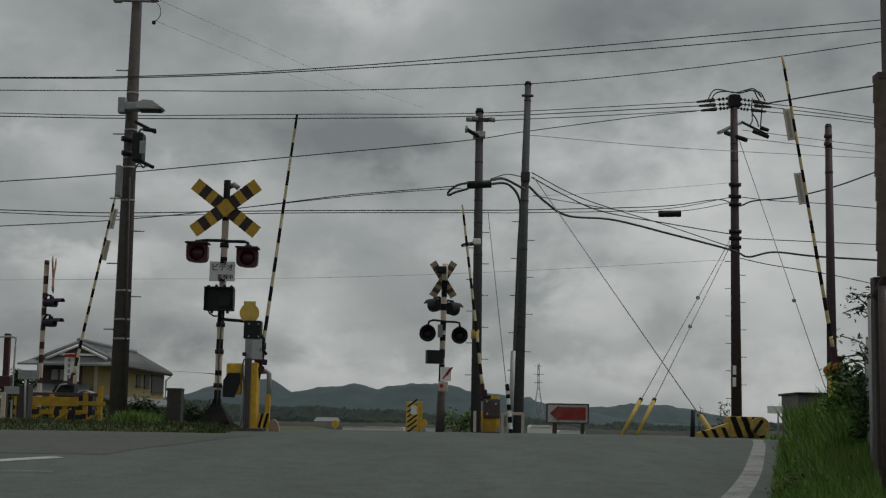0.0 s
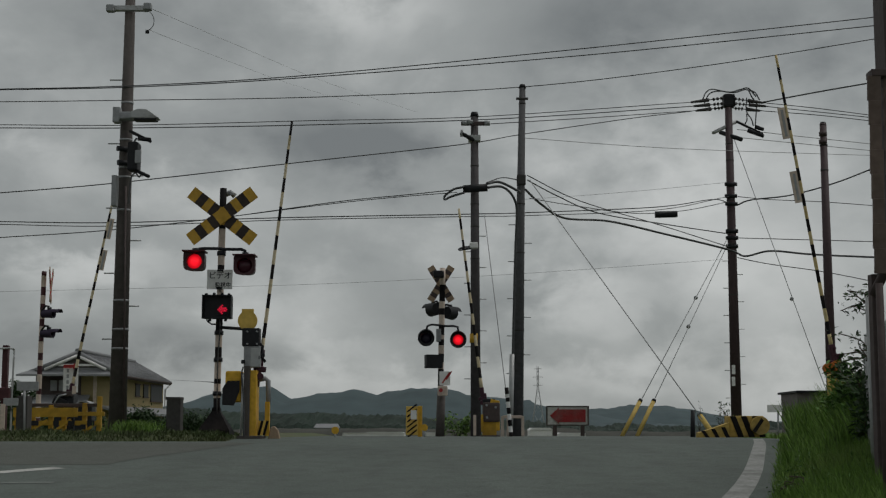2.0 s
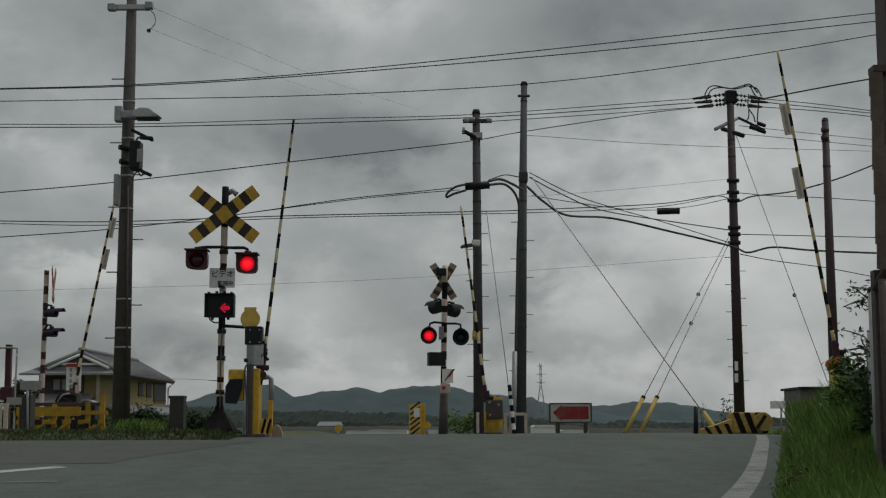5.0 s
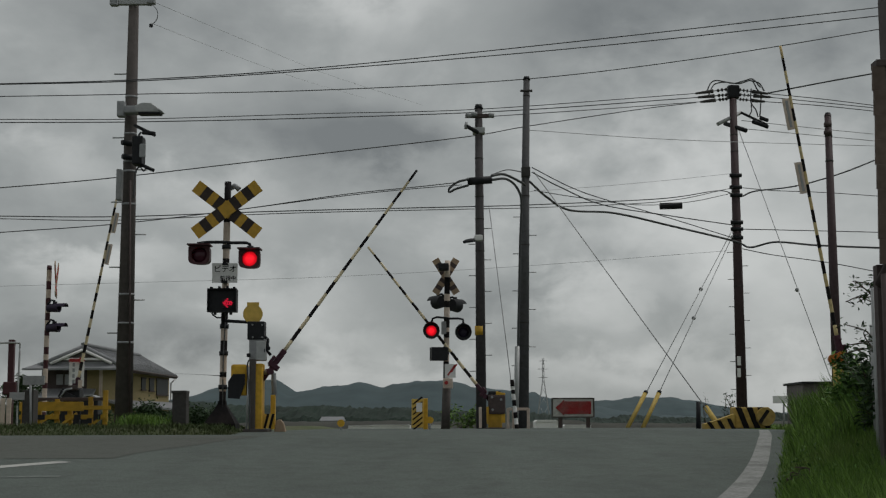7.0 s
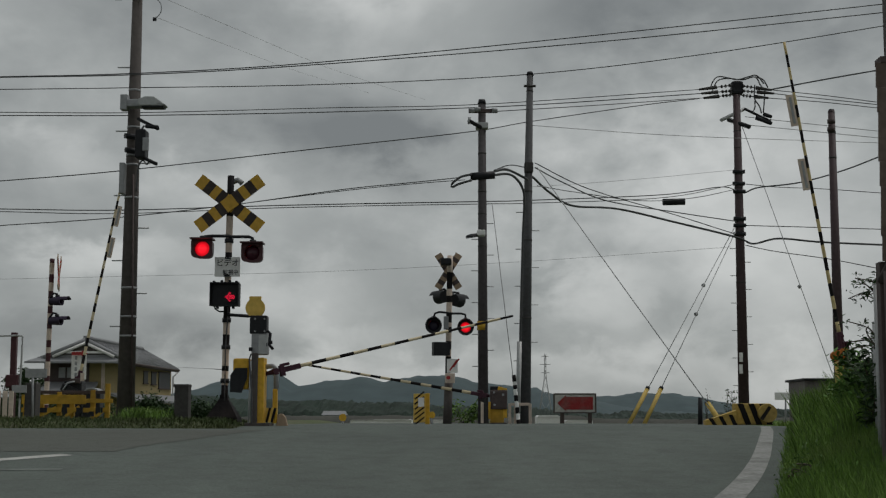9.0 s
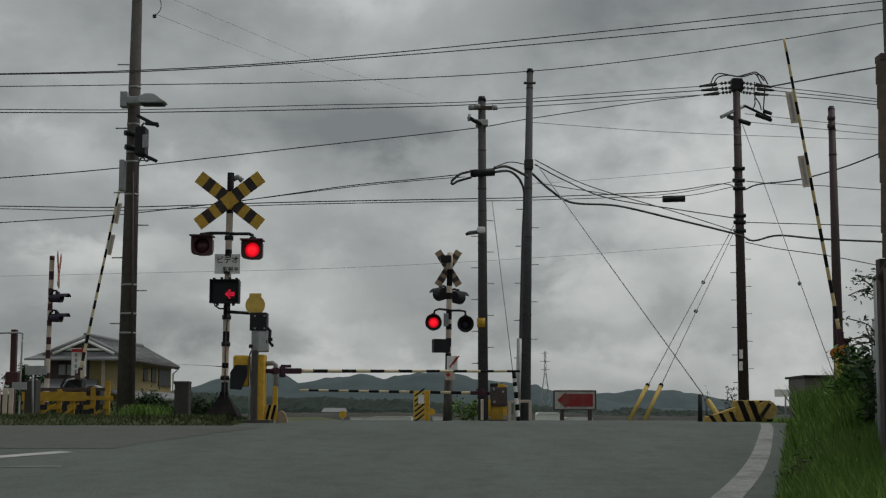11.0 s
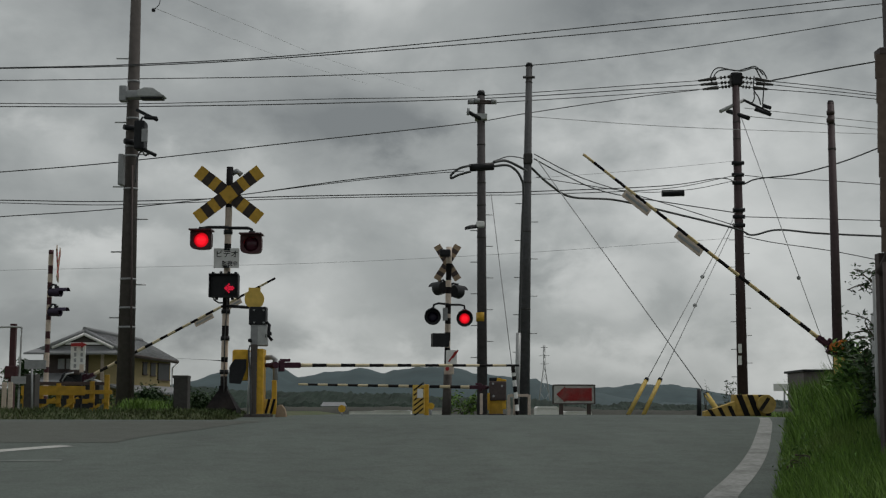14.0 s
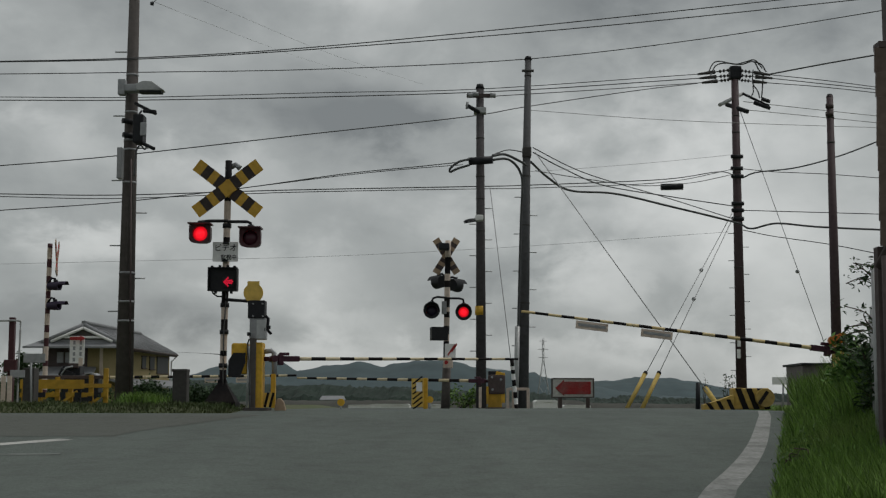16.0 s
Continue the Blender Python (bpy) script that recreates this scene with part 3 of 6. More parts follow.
part("relay_box", box(B(), (-0.081, 29.200, 3.174), (0.10, 0.16, 0.26), 0, 0.01), GREY, far_post)
part("direction_indicator", box(B(), (-0.183, 29.000, 2.633), (0.34, 0.22, 0.27), 12, 0.012), DARK, far_post)
bm = B()
box(bm, (0.046, 28.950, 2.288), (0.22, 0.02, 0.28), 0, 0.004)
box(bm, None, (0.03, 0.006, 0.26), m=Matrix.Translation(Vector((0.069, 28.950, 2.300)) + Vector((0, -0.012, 0))) @ pose(0, 0, 0, 0, 35, 0), mi=1)
box(bm, None, (0.03, 0.006, 0.2), m=Matrix.Translation(Vector((0.126, 28.950, 2.345)) + Vector((0, -0.012, 0))) @ pose(0, 0, 0, 0, 35, 0), mi=1)
part("notice_board", bm, [WHITE, RED_SIGN], far_post, "white board with red stripes")
bm = B()
box(bm, (0.000, 28.950, 2.038), (0.2, 0.12, 0.2), 0, 0.02)
rod(bm, (-0.034, 28.870, 2.047), Vector((-0.034, 28.870, 2.047)) + Vector((0, -0.03, 0)), 0.04, mi=1)
part("emergency_button", bm, [CREAM, RED_SIGN], far_post, "pale emergency button box")

part("sleeve", rod(B(), (-0.057, 29.150, 1.098), (-0.023, 29.150, 2.032), 0.09, 0.085, 16), CONCRETE, far_post, "dull grey lower sleeve")

# the far left warning post, its crossbuck edge-on
LB, LT = (-8.176, 29.000, 1.087), (-8.148, 29.000, 4.467)
left_post = thing("crossing_signal", LB, "dark red and cream banded signal post with edge-on crossbuck", "crossing signal", "crossing signals")
post_with_bands(left_post, LB, LT, 0.05, [0.12, 0.259, 0.293, 0.378, 0.429, 0.463, 0.507, 0.575, 0.609, 0.667, 0.711, 0.762, 0.803, 0.854, 0.905, 0.973], 0, [MAROON, CREAM])
crossbuck(left_post, (-8.068, 29.000, 4.177), 0.42, 0.14, 50, 100, "crossbuck seen edge-on", [FADED, RED_SIGN])
for p in ((-7.985, 28.900, 3.590), (-7.983, 28.900, 3.188)):
    lamp_housing(left_post, p, 0.062, 75, [Vector(p) + Vector((0, 0, 0.14)), Vector(p) + Vector((-0.08, 0, 0.16)), Vector(p) + Vector((-0.16, 0, 0.05))], False, False, PURPLE)


# ---- crossing gates ----
def boom(gate, pivot, length, side, away, gap, cuts, plates=(), r=0.030, pale=None):
    """A striped boom that lies level from the pivot, to the right (side 1) or the left (side -1); away: degrees its end turns from the viewer."""
    m = pose(*pivot, 0, 0, side * away)
    bm = B()
    n = cuts
    for i in range(n):
        a = gap + (length - gap) * i / n
        e = gap + (length - gap) * (i + 1) / n
        rod(bm, m @ Vector((side * a, 0, 0)), m @ Vector((side * e, 0, 0)), r * (1 - 0.35 * i / n), r * (1 - 0.35 * (i + 1) / n), 10, i % 2, caps=i in (0, n - 1))
    bmesh.ops.remove_doubles(bm, verts=bm.verts, dist=0.0005)
    ob = part("boom", bm, [pale or BOOM_PALE, BLACK], gate, "boom striped in black and pale cream yellow", origin=pivot)
    bm = B()
    box(bm, None, (gap * 0.62, 0.07, 0.075), m=m @ pose(side * gap * 0.78, 0, 0), bevel=0.012)
    box(bm, None, (gap * 0.30, 0.05, 0.04), m=m @ pose(side * gap * 0.62, -0.02, 0.065), bevel=0.008)
    box(bm, None, (gap * 0.16, 0.09, 0.15), m=m @ pose(side * gap * 0.52, 0, -0.01), bevel=0.012)
    rod(bm, m @ Vector((side * gap * 0.3, -0.12, 0.0)), m @ Vector((side * gap * 0.3, 0.12, 0.0)), 0.045)
    rod(bm, m @ Vector((0, 0, 0)), m @ Vector((side * gap * 0.55, 0, 0)), 0.03)
    for d in (0.6, 0.75, 0.95):
        rod(bm, m @ Vector((side * gap * d, -0.05, 0.02)), m @ Vector((side * gap * d, 0.05, 0.02)), 0.018, n=8)
    part("boom_holder", bm, DARK_MAROON, ob, "dark boom clamp with bolts")
    for d in plates:
        bm = B()
        box(bm, None, (0.42, 0.012, 0.10), m=m @ pose(side * d, -0.01, -0.078))
        box(bm, None, (0.36, 0.004, 0.035), m=m @ pose(side * d, -0.0185, -0.075), mi=1)
        part("hanging_plate", bm, [CREAM, GREY], ob, "pale plate hung from the boom")
    return ob


# near left gate
G1 = (-2.497, 19.300, 1.812)
gate_a = thing("crossing_gate", (-2.561, 19.300, 1.117), "near yellow crossing gate with grey control boxes beside the road", "crossing gate", "crossing gates")
BOOM_A = boom(gate_a, G1, 3.70, 1, 19.0, 0.46, 16, r=0.026)
part("gate_post", box(B(), (-2.608, 19.110, 1.596), (0.0839, 0.10, 0.9759), 0, 0.01), CONCRETE, gate_a, "grey steel column")
part("gate_body", box(B(), (-2.540, 19.250, 1.568), (0.1144, 0.30, 0.9149), 0, 0.012), YELLOW, gate_a, "yellow gate body")
part("control_box", box(B(), (-2.578, 19.250, 2.471), (0.2287, 0.22, 0.2440), 0, 0.012), DARK, gate_a, "dark control box")
part("control_box", box(B(), (-2.558, 19.250, 2.212), (0.2211, 0.2, 0.2897), 0, 0.02), GREY, gate_a, "grey junction box with rounded edges")
bm = B()
c = Vector((-2.628, 19.200, 2.696))
r = 0.1319
slab(bm, [(r * math.cos(2 * math.pi * i / 28), min(r * math.sin(2 * math.pi * i / 28), r * 0.97)) for i in range(28)], 0.03, Matrix.Translation(c))
box(bm, c + Vector((0, 0, r)), (r * 1.2, 0.04, 0.05))
part("disc", bm, PALE_YELLOW, gate_a, "round yellow backing disc")
part("bracket", tube(B(), [(-3.03, 19.40, 2.62), (-2.88, 19.40, 2.61), (-2.72, 19.40, 2.60)], 0.022, 8), DARK, gate_a)
bm = B()
box(bm, (-2.794, 19.250, 1.810), (0.2135, 0.3, 0.4117), 0, 0.03)
lampbox = part("lamp_box", bm, YELLOW, gate_a, "yellow lamp box")
bm = B()
slab(bm, [(-0.115, 0.02), (-0.05, 0.12), (0.11, 0.12), (0.11, -0.01), (0.04, -0.21), (-0.115, -0.20)], 0.02, Matrix.Translation(Vector((-2.816, 19.250, 1.765)) + Vector((0, -0.165, 0))))
part("lamp_hood", bm, DARK, lampbox)
bm = B()
tube(bm, [(-2.49, 19.30, 1.91), (-2.39, 19.30, 1.92), (-2.35, 19.30, 1.89), (-2.34, 19.30, 1.60)], 0.034, 8)
part("bracket", bm, GREY, gate_a)
part("guard_post", box(B(), (-2.353, 19.300, 1.381), (0.0610, 0.08, 0.4574), 0, 0.008), YELLOW, gate_a)
bm = B()
for k in range(4):
    box(bm, None, (0.03, 0.03, 0.1982), m=Matrix.Translation(Vector((-2.481, 19.250, 1.260)) + Vector((0.035 * k + 0.01, 0, 0))) @ pose(0, 0, 0, 0, 14, 0), mi=k % 2)
part("stripe_board", bm, [PALE_YELLOW, BLACK], gate_a)
for p in ((-2.665, 19.100, 2.136), (-2.402, 19.100, 2.227)):
    part("bolt_lug", box(B(), p, (0.05, 0.05, 0.05), 0, 0.01), DARK, gate_a)
part("bracket", tube(B(), [(-2.46, 19.20, 2.39), (-2.42, 19.20, 2.35), (-2.43, 19.20, 2.20), (-2.38, 19.20, 2.14)], 0.02, 8), DARK, gate_a)
bm = slab(B(), [(-0.085, -0.09), (0.075, -0.09), (0.045, 0.03), (0.0, 0.085), (-0.05, 0.075)], 0.12, Matrix.Translation((-2.25, 19.30, 1.20)))
bmesh.ops.bevel(bm, geom=list(bm.edges), offset=0.015, segments=2, affect="EDGES", profile=0.6)
solo("marker_stone", bm, FADED, "small pale yellowish marker stone beside the gate", "marker stone")

# far right gate
G2 = (0.837, 28.800, 1.672)
gate_b = thing("crossing_gate", (0.927, 28.800, 1.110), "far yellow crossing gate with dark motor box", "crossing gate", "crossing gates")
BOOM_B = boom(gate_b, G2, 4.12, -1, 15.0, 0.40, 17, r=0.034)
part("gate_body", box(B(), (0.975, 28.800, 1.605), (0.3422, 0.4, 0.3878), 0, 0.04), BROWN_STEEL, gate_b, "dark motor box")
part("gate_body", box(B(), (0.940, 28.800, 1.346), (0.2738, 0.3, 0.4334), 0, 0.015), OCHRE, gate_b, "yellow gate pedestal")
part("guard_post", box(B(), (1.095, 28.700, 1.536), (0.0913, 0.1, 0.5931), 0, 0.01), YELLOW, gate_b)
part("guard_post", box(B(), (0.639, 28.500, 1.344), (0.0570, 0.06, 0.4106), 0, 0.01), CREAM, gate_b)
part("motor_cap", box(B(), (0.930, 28.800, 1.830), (0.2509, 0.3, 0.0798), 0, 0.02), DARK, gate_b)
part("hood", box(B(), None, (0.1825, 0.34, 0.1027), m=Matrix.Translation((1.044, 28.800, 1.796)) @ pose(0, 0, 0, 0, 14, 0), bevel=0.01), YELLOW, gate_b)
part("side_plate", box(B(), (0.787, 28.600, 1.390), (0.0456, 0.06, 0.3422), 0, 0.006), OCHRE, gate_b)
part("foot_plate", box(B(), (0.950, 28.800, 1.121), (0.3878, 0.42, 0.0570), 0, 0.006), CONCRETE, gate_b)
for p in ((0.878, 28.580, 1.747), (1.058, 28.580, 1.702), (0.888, 28.580, 1.501)):
    part("bolt", rod(B(), p, Vector(p) + Vector((0, 0.04, 0)), 0.025, n=8), GREY, gate_b)

# near right gate, half buried in weeds
G3 = (5.135, 18.600, 1.893)
gate_c = thing("crossing_gate", (5.128, 18.600, 1.164), "orange and yellow crossing gate standing in weeds", "crossing gate", "crossing gates")
BOOM_C = boom(gate_c, G3, 4.34, -1, -12.0, 0.42, 23, (2.56, 3.42), r=0.026, pale=BOOM_YELLOW)
part("gate_body", box(B(), (5.174, 18.600, 1.636), (0.26, 0.4, 0.6630), 0, 0.02), PALE_YELLOW, gate_c, "yellow gate body")
for p in ((4.973, 18.400, 2.029), (5.089, 18.450, 2.061)):
    bm = rod(B(), p, Vector(p) + Vector((0, 0.12, 0)), 0.07, 0.06, 16)
    part("lamp", bm, ORANGE, gate_c, "round orange lamp")

# far left gate
G4 = (-7.519, 28.800, 1.729)
gate_d = thing("crossing_gate", (-7.509, 28.800, 1.088), "dark crossing gate behind yellow fence", "crossing gate", "crossing gates")
BOOM_D = boom(gate_d, G4, 4.67, 1, -12.0, 0.42, 24, (3.00, 3.65), r=0.032)
part("gate_body", box(B(), (-7.546, 28.800, 1.537), (0.36, 0.36, 0.8555), 0, 0.03), DARK, gate_d, "dark motor box")


# ---- pole hardware ----
def insulators(t, a, b, n, r=0.045):
    a, b = Vector(a), Vector(b)
    for k in range(n):
        p = a.lerp(b, k / max(1, n - 1))
        bm = B()
        rod(bm, p, p + Vector((0, 0, 0.10)), r, r * 0.8, 10)
        rod(bm, p + Vector((0, 0, 0.03)), p + Vector((0, 0, 0.05)), r * 1.4, r * 1.4, 12)
        part("insulator", bm, GREY, t, "grey porcelain insulator")


def street_light(pole, a, tip, w):
    """A flat lamp head on a short arm."""
    a, tip = Vector(a), Vector(tip)
    h = part("street_light", tube(B(), smooth_line([a, a.lerp(tip, 0.3) + Vector((0, 0, 0.03)), a.lerp(tip, 0.5)], 4), 0.03, 8), GALVANISED, pole, "pale street light arm")
    d = (tip - a)
    m = Matrix.Translation(a.lerp(tip, 0.62)) @ d.to_track_quat("X", "Z").to_matrix().to_4x4()
    bm = B()
    bmesh.ops.create_uvsphere(bm, u_segments=18, v_segments=10, radius=1.0, matrix=m @ Matrix.Diagonal((d.length * 0.42, w, w * 0.62, 1)))
    for v in bm.verts:
        q = m.inverted() @ v.co
        if q.z < -0.01:
            q.z = -0.01
            v.co = m @ q
    part("lamp_head", bm, GREY if w > 0.1 else DARK, h, "domed lamp head", smooth=False)
    bm = B()
    box(bm, None, (d.length * 0.6, w * 1.3, 0.02), m=m @ pose(0, 0, -0.022))
    part("lamp_glass", bm, DARK, h)


# left pole
bm = B()
box(bm, (-4.638, 20.400, 7.394), (0.5979, 0.09, 0.075), 0, 0.008)
part("crossarm", bm, GALVANISED, LP, "pale steel crossarm")
insulators(LP, (-4.894, 20.400, 7.351), (-4.378, 20.400, 7.351), 2, 0.04)
for p in ((-4.884, 20.350, 7.379), (-4.336, 20.350, 7.404)):
    part("arm_end", box(B(), p, (0.11, 0.13, 0.10), 0, 0.015), GREY, LP)
lamp = part("street_light", box(B(), (-4.52, 20.28, 5.745), (0.30, 0.20, 0.11), 0, 0.02), GREY, LP, "pale street light bracket")
bm = slab(B(), [(-0.40, 0.0), (-0.40, 0.075), (-0.30, 0.12), (-0.17, 0.115), (0.0, -0.005), (-0.01, -0.02), (-0.38, -0.02)], 0.20, Matrix.Translation((-4.09, 20.18, 5.70)))
bmesh.ops.bevel(bm, geom=list(bm.edges), offset=0.016, segments=2, affect="EDGES", profile=0.6)
part("lamp_head", bm, GALVANISED, lamp, "pale wedge-shaped lamp head")
part("lamp_glass", box(B(), (-4.28, 20.18, 5.668), (0.32, 0.17, 0.03), 0, 0.01), DARK, lamp)
part("switch_box", box(B(), (-4.726, 20.300, 5.765), (0.1045, 0.16, 0.2251), 0, 0.012), GREY, LP, "grey switch box")
bm = rod(B(), (-4.531, 20.300, 5.531), (-4.190, 20.100, 5.340), 0.024, n=8)
rod(bm, (-4.383, 20.200, 5.402), (-4.199, 20.100, 5.365), 0.03, n=8)
part("bracket_arm", bm, DARK, LP)
bm = B()
box(bm, (-4.441, 20.200, 5.129), (0.1520, 0.26, 0.4160), 0, 0.03)
dbox = part("transformer_box", bm, DARK, LP, "dark transformer box")
part("cover", box(B(), (-4.352, 20.050, 5.108), (0.0871, 0.04, 0.1901), 0, 0.01), GREY, dbox, "pale cover plate")
part("bracket_arm", rod(B(), (-4.452, 20.200, 4.955), (-4.191, 20.050, 4.821), 0.026, n=8), DARK, LP)
part("drop_cable", tube(B(), smooth_line([(-4.32, 20.20, 4.92), (-4.36, 20.20, 4.84), (-4.42, 20.20, 4.90), (-4.48, 20.20, 4.80), (-4.50, 20.20, 4.45)], 6), 0.012), WIRE, LP)
part("drop_cable", tube(B(), smooth_line([(-4.40, 20.15, 5.40), (-4.44, 20.15, 5.33), (-4.46, 20.15, 5.18), (-4.44, 20.15, 4.94)], 6), 0.014), WIRE, LP)
for p in ((-4.712, 20.300, 5.281), (-4.698, 20.300, 5.073)):
    bm = rod(B(), p, Vector(p) + Vector((0.14, 0.1, 0)), 0.04, 0.04, 12)
    part("bell_insulator", bm, DARK, LP)
part("meter_box", box(B(), (-4.715, 20.250, 4.643), (0.0720, 0.16, 0.4480), 0, 0.012), GREY, LP, "pale slim meter box")
part("conduit", rod(B(), (-4.591, 20.380, 4.731), (-4.523, 20.380, 1.200), 0.014, n=8), BROWN_STEEL, LP)
part("jumper_wire", tube(B(), smooth_line([(-4.32, 20.30, 7.34), (-4.24, 20.30, 7.24), (-4.24, 20.30, 7.11), (-4.32, 20.30, 7.02)], 6), 0.006), WIRE, LP)
part("end_clamp", box(B(), (-4.324, 20.300, 7.014), (0.05, 0.04, 0.05), 30, 0.008), DARK, LP)

# middle pole with yellow band
bm = B()
a, b = Vector((0.700, 31.000, 3.136)), Vector((0.700, 31.000, 3.332))
rod(bm, a, b, 0.112, 0.111, 18)
part("yellow_band", bm, YELLOW, P1, "yellow reflective band")
bm = box(B(), (0.723, 30.850, 7.960), (0.6384, 0.08, 0.085), 0, 0.01)
part("crossarm", bm, BROWN_STEEL, P1)
for p in ((0.473, 30.800, 7.962), (0.970, 30.800, 7.962), (0.597, 30.800, 7.987)):
    part("insulator", rod(B(), Vector(p) - Vector((0.05, 0, 0)), Vector(p) + Vector((0.07, 0, 0)), 0.055, 0.045, 10), GREY, P1)
part("bracket_arm", rod(B(), (0.671, 30.800, 7.582), (0.406, 30.500, 7.670), 0.045, n=8), DARK, P1)
part("insulator", rod(B(), (0.419, 30.500, 7.745), (0.406, 30.500, 7.595), 0.03, n=8), GREY, P1)
part("clamp", box(B(), (0.698, 30.900, 7.628), (0.27, 0.27, 0.13), 0, 0.02), GALVANISED, P1)
part("cap", rod(B(), (0.702, 31.000, 8.146), (0.702, 31.000, 8.249), 0.10, 0.07, 16), DARK, P1)
bm = rod(B(), (0.445, 30.800, 6.486), (0.977, 30.800, 6.524), 0.085, 0.085, 14)
part("splice_closure", bm, DARK, P1, "black cable splice closure")
part("cable", tube(B(), smooth_line([(0.47, 30.70, 6.52), (0.23, 30.70, 6.46), (0.05, 30.70, 6.32), (0.05, 30.70, 6.24), (0.20, 30.70, 6.31), (0.47, 30.70, 6.39)], 6), 0.026, 8), WIRE, P1, "looped black cable")
street_light(P1, (0.687, 30.700, 5.189), (0.352, 30.400, 5.101), 0.09)
part("lamp_bracket", box(B(), (0.672, 30.600, 5.213), (0.18, 0.2, 0.13), 0, 0.03), WHITE, P1)

# grey pole with bent cable
part("clamp", box(B(), (1.784, 31.950, 6.892), (0.20, 0.22, 0.24), 0, 0.03), STONE, P2)
part("clamp", rod(B(), (1.679, 31.900, 8.770), (1.950, 31.900, 8.770), 0.03, n=8), STONE, P2)
part("cap", rod(B(), (1.828, 32.000, 9.045), (1.829, 32.000, 9.125), 0.09, 0.06, 16), DARK, P2)
part("cable", tube(B(), smooth_line([(0.96, 30.80, 6.52), (1.26, 30.94, 6.57), (1.45, 31.09, 6.50), (1.59, 31.23, 6.33), (1.65, 31.37, 6.06), (1.62, 31.51, 5.26), (1.58, 31.66, 3.75), (1.56, 31.80, 2.76)], 8), 0.028, 8), WIRE, P2, "thick black riser cable")
part("cable", tube(B(), smooth_line([(0.97, 30.80, 6.61), (1.26, 31.13, 6.70), (1.65, 31.47, 6.58), (1.75, 31.80, 6.58)], 8), 0.03, 8), WIRE, P2)
part("cable", tube(B(), smooth_line([(0.97, 30.90, 6.65), (1.34, 31.40, 6.85), (1.74, 31.90, 6.88)], 8), 0.012, 6), WIRE, P2)
part("riser_guard", rod(B(), (1.542, 31.700, 2.929), (1.494, 31.700, 1.089), 0.055, 0.055, 12), GALVANISED, P2, "pale steel riser guard")

# dark pole: crossarms, strain insulators
part("crossarm", rod(B(), (7.268, 37.600, 9.192), (8.066, 38.400, 9.678), 0.05, n=8), GALVANISED, P3)
part("crossarm", rod(B(), (7.569, 38.200, 9.335), (8.043, 37.700, 9.027), 0.06, n=8), DARK, P3)
part("crossarm", rod(B(), (8.045, 38.300, 9.656), (8.656, 37.900, 9.224), 0.035, n=8), DARK, P3)
for (a, b) in (((8.424, 38.000, 9.464), (8.652, 37.800, 9.327)), ((8.101, 38.000, 9.417), (8.662, 37.800, 9.141))):
    part("cutout_fuse", rod(B(), Vector(a).lerp(Vector(b), 0.3), b, 0.06, 0.05, 10), DARK, P3, "dark cutout fuse")
part("cap", box(B(), (7.782, 38.000, 10.154), (0.32, 0.3, 0.36), 0, 0.06), DARK, P3)


def strain_string(t, a, b, n=7, r=0.048):
    """A string of disc insulators along a wire's end."""
    a, b = Vector(a), Vector(b)
    bm = B()
    rod(bm, a, b, 0.014, n=6)
    for k in range(n // 2):
        p = a.lerp(b, 0.12 + 0.34 * k / (n // 2))
        d = (b - a).normalized() * 0.016
        rod(bm, p - d, p + d, r, r * 0.8, 10)
    rod(bm, a.lerp(b, 0.5), b, 0.055, 0.028, 10)
    part("strain_insulator", bm, STONE, t, "string of grey disc insulators")


for a, b in (((7.672, 37.900, 10.225), (6.695, 37.600, 10.029)), ((7.668, 37.900, 10.068), (6.753, 37.600, 9.920)), ((7.665, 37.900, 9.958), (6.811, 37.600, 9.796)),
             ((7.855, 37.900, 10.209), (8.642, 37.600, 10.013)), ((7.852, 37.900, 10.068), (8.700, 37.600, 9.920)), ((7.864, 37.900, 9.943), (8.545, 37.600, 9.796))):
    strain_string(P3, a, b)
for pts in ([(7.00, 37.70, 10.08), (7.12, 37.70, 10.33), (7.30, 37.70, 10.41), (7.73, 37.70, 10.33), (8.03, 37.70, 10.40), (8.26, 37.70, 10.44), (8.46, 37.70, 10.21)], [(7.05, 37.70, 9.99), (7.21, 37.70, 10.29), (7.50, 37.70, 10.36), (7.88, 37.70, 10.32), (8.22, 37.70, 10.40), (8.36, 37.70, 10.18), (8.51, 37.70, 9.97)],
            [(8.21, 37.70, 10.18), (8.19, 37.70, 9.82), (8.32, 37.70, 9.59), (8.37, 37.70, 9.40)], [(8.48, 37.70, 10.08), (8.46, 37.70, 9.82), (8.42, 37.70, 9.40)], [(8.22, 37.70, 10.40), (8.43, 37.70, 10.33), (8.56, 37.70, 10.11)], [(8.22, 37.80, 9.76), (8.22, 37.80, 9.58), (8.15, 37.80, 9.45)]):
    part("jumper_wire", tube(B(), smooth_line(pts, 6), 0.018, 6), WIRE, P3)
for c in ((7.764, 37.900, 7.844), (7.756, 37.900, 7.520), (7.765, 37.900, 7.304), (7.761, 37.900, 6.568), (7.757, 37.900, 6.384), (7.751, 37.900, 6.155)):
    part("clamp", rod(B(), Vector(c) - Vector((0.16, 0, 0)), Vector(c) + Vector((0.16, 0, 0)), 0.055, n=8), DARK, P3)
for p in ((7.670, 37.700, 2.854), (7.662, 37.700, 2.543)):
    part("number_plate", box(B(), p, (0.09, 0.02, 0.24)), WHITE, P3, "small white plate")
for p in ((5.947, 21.900, 5.837), (5.943, 21.900, 5.711)):
    bm = B()
    ring(bm, Vector(p), 0.062, 0.06)
    part("clamp", bm, BROWN_STEEL, RP)
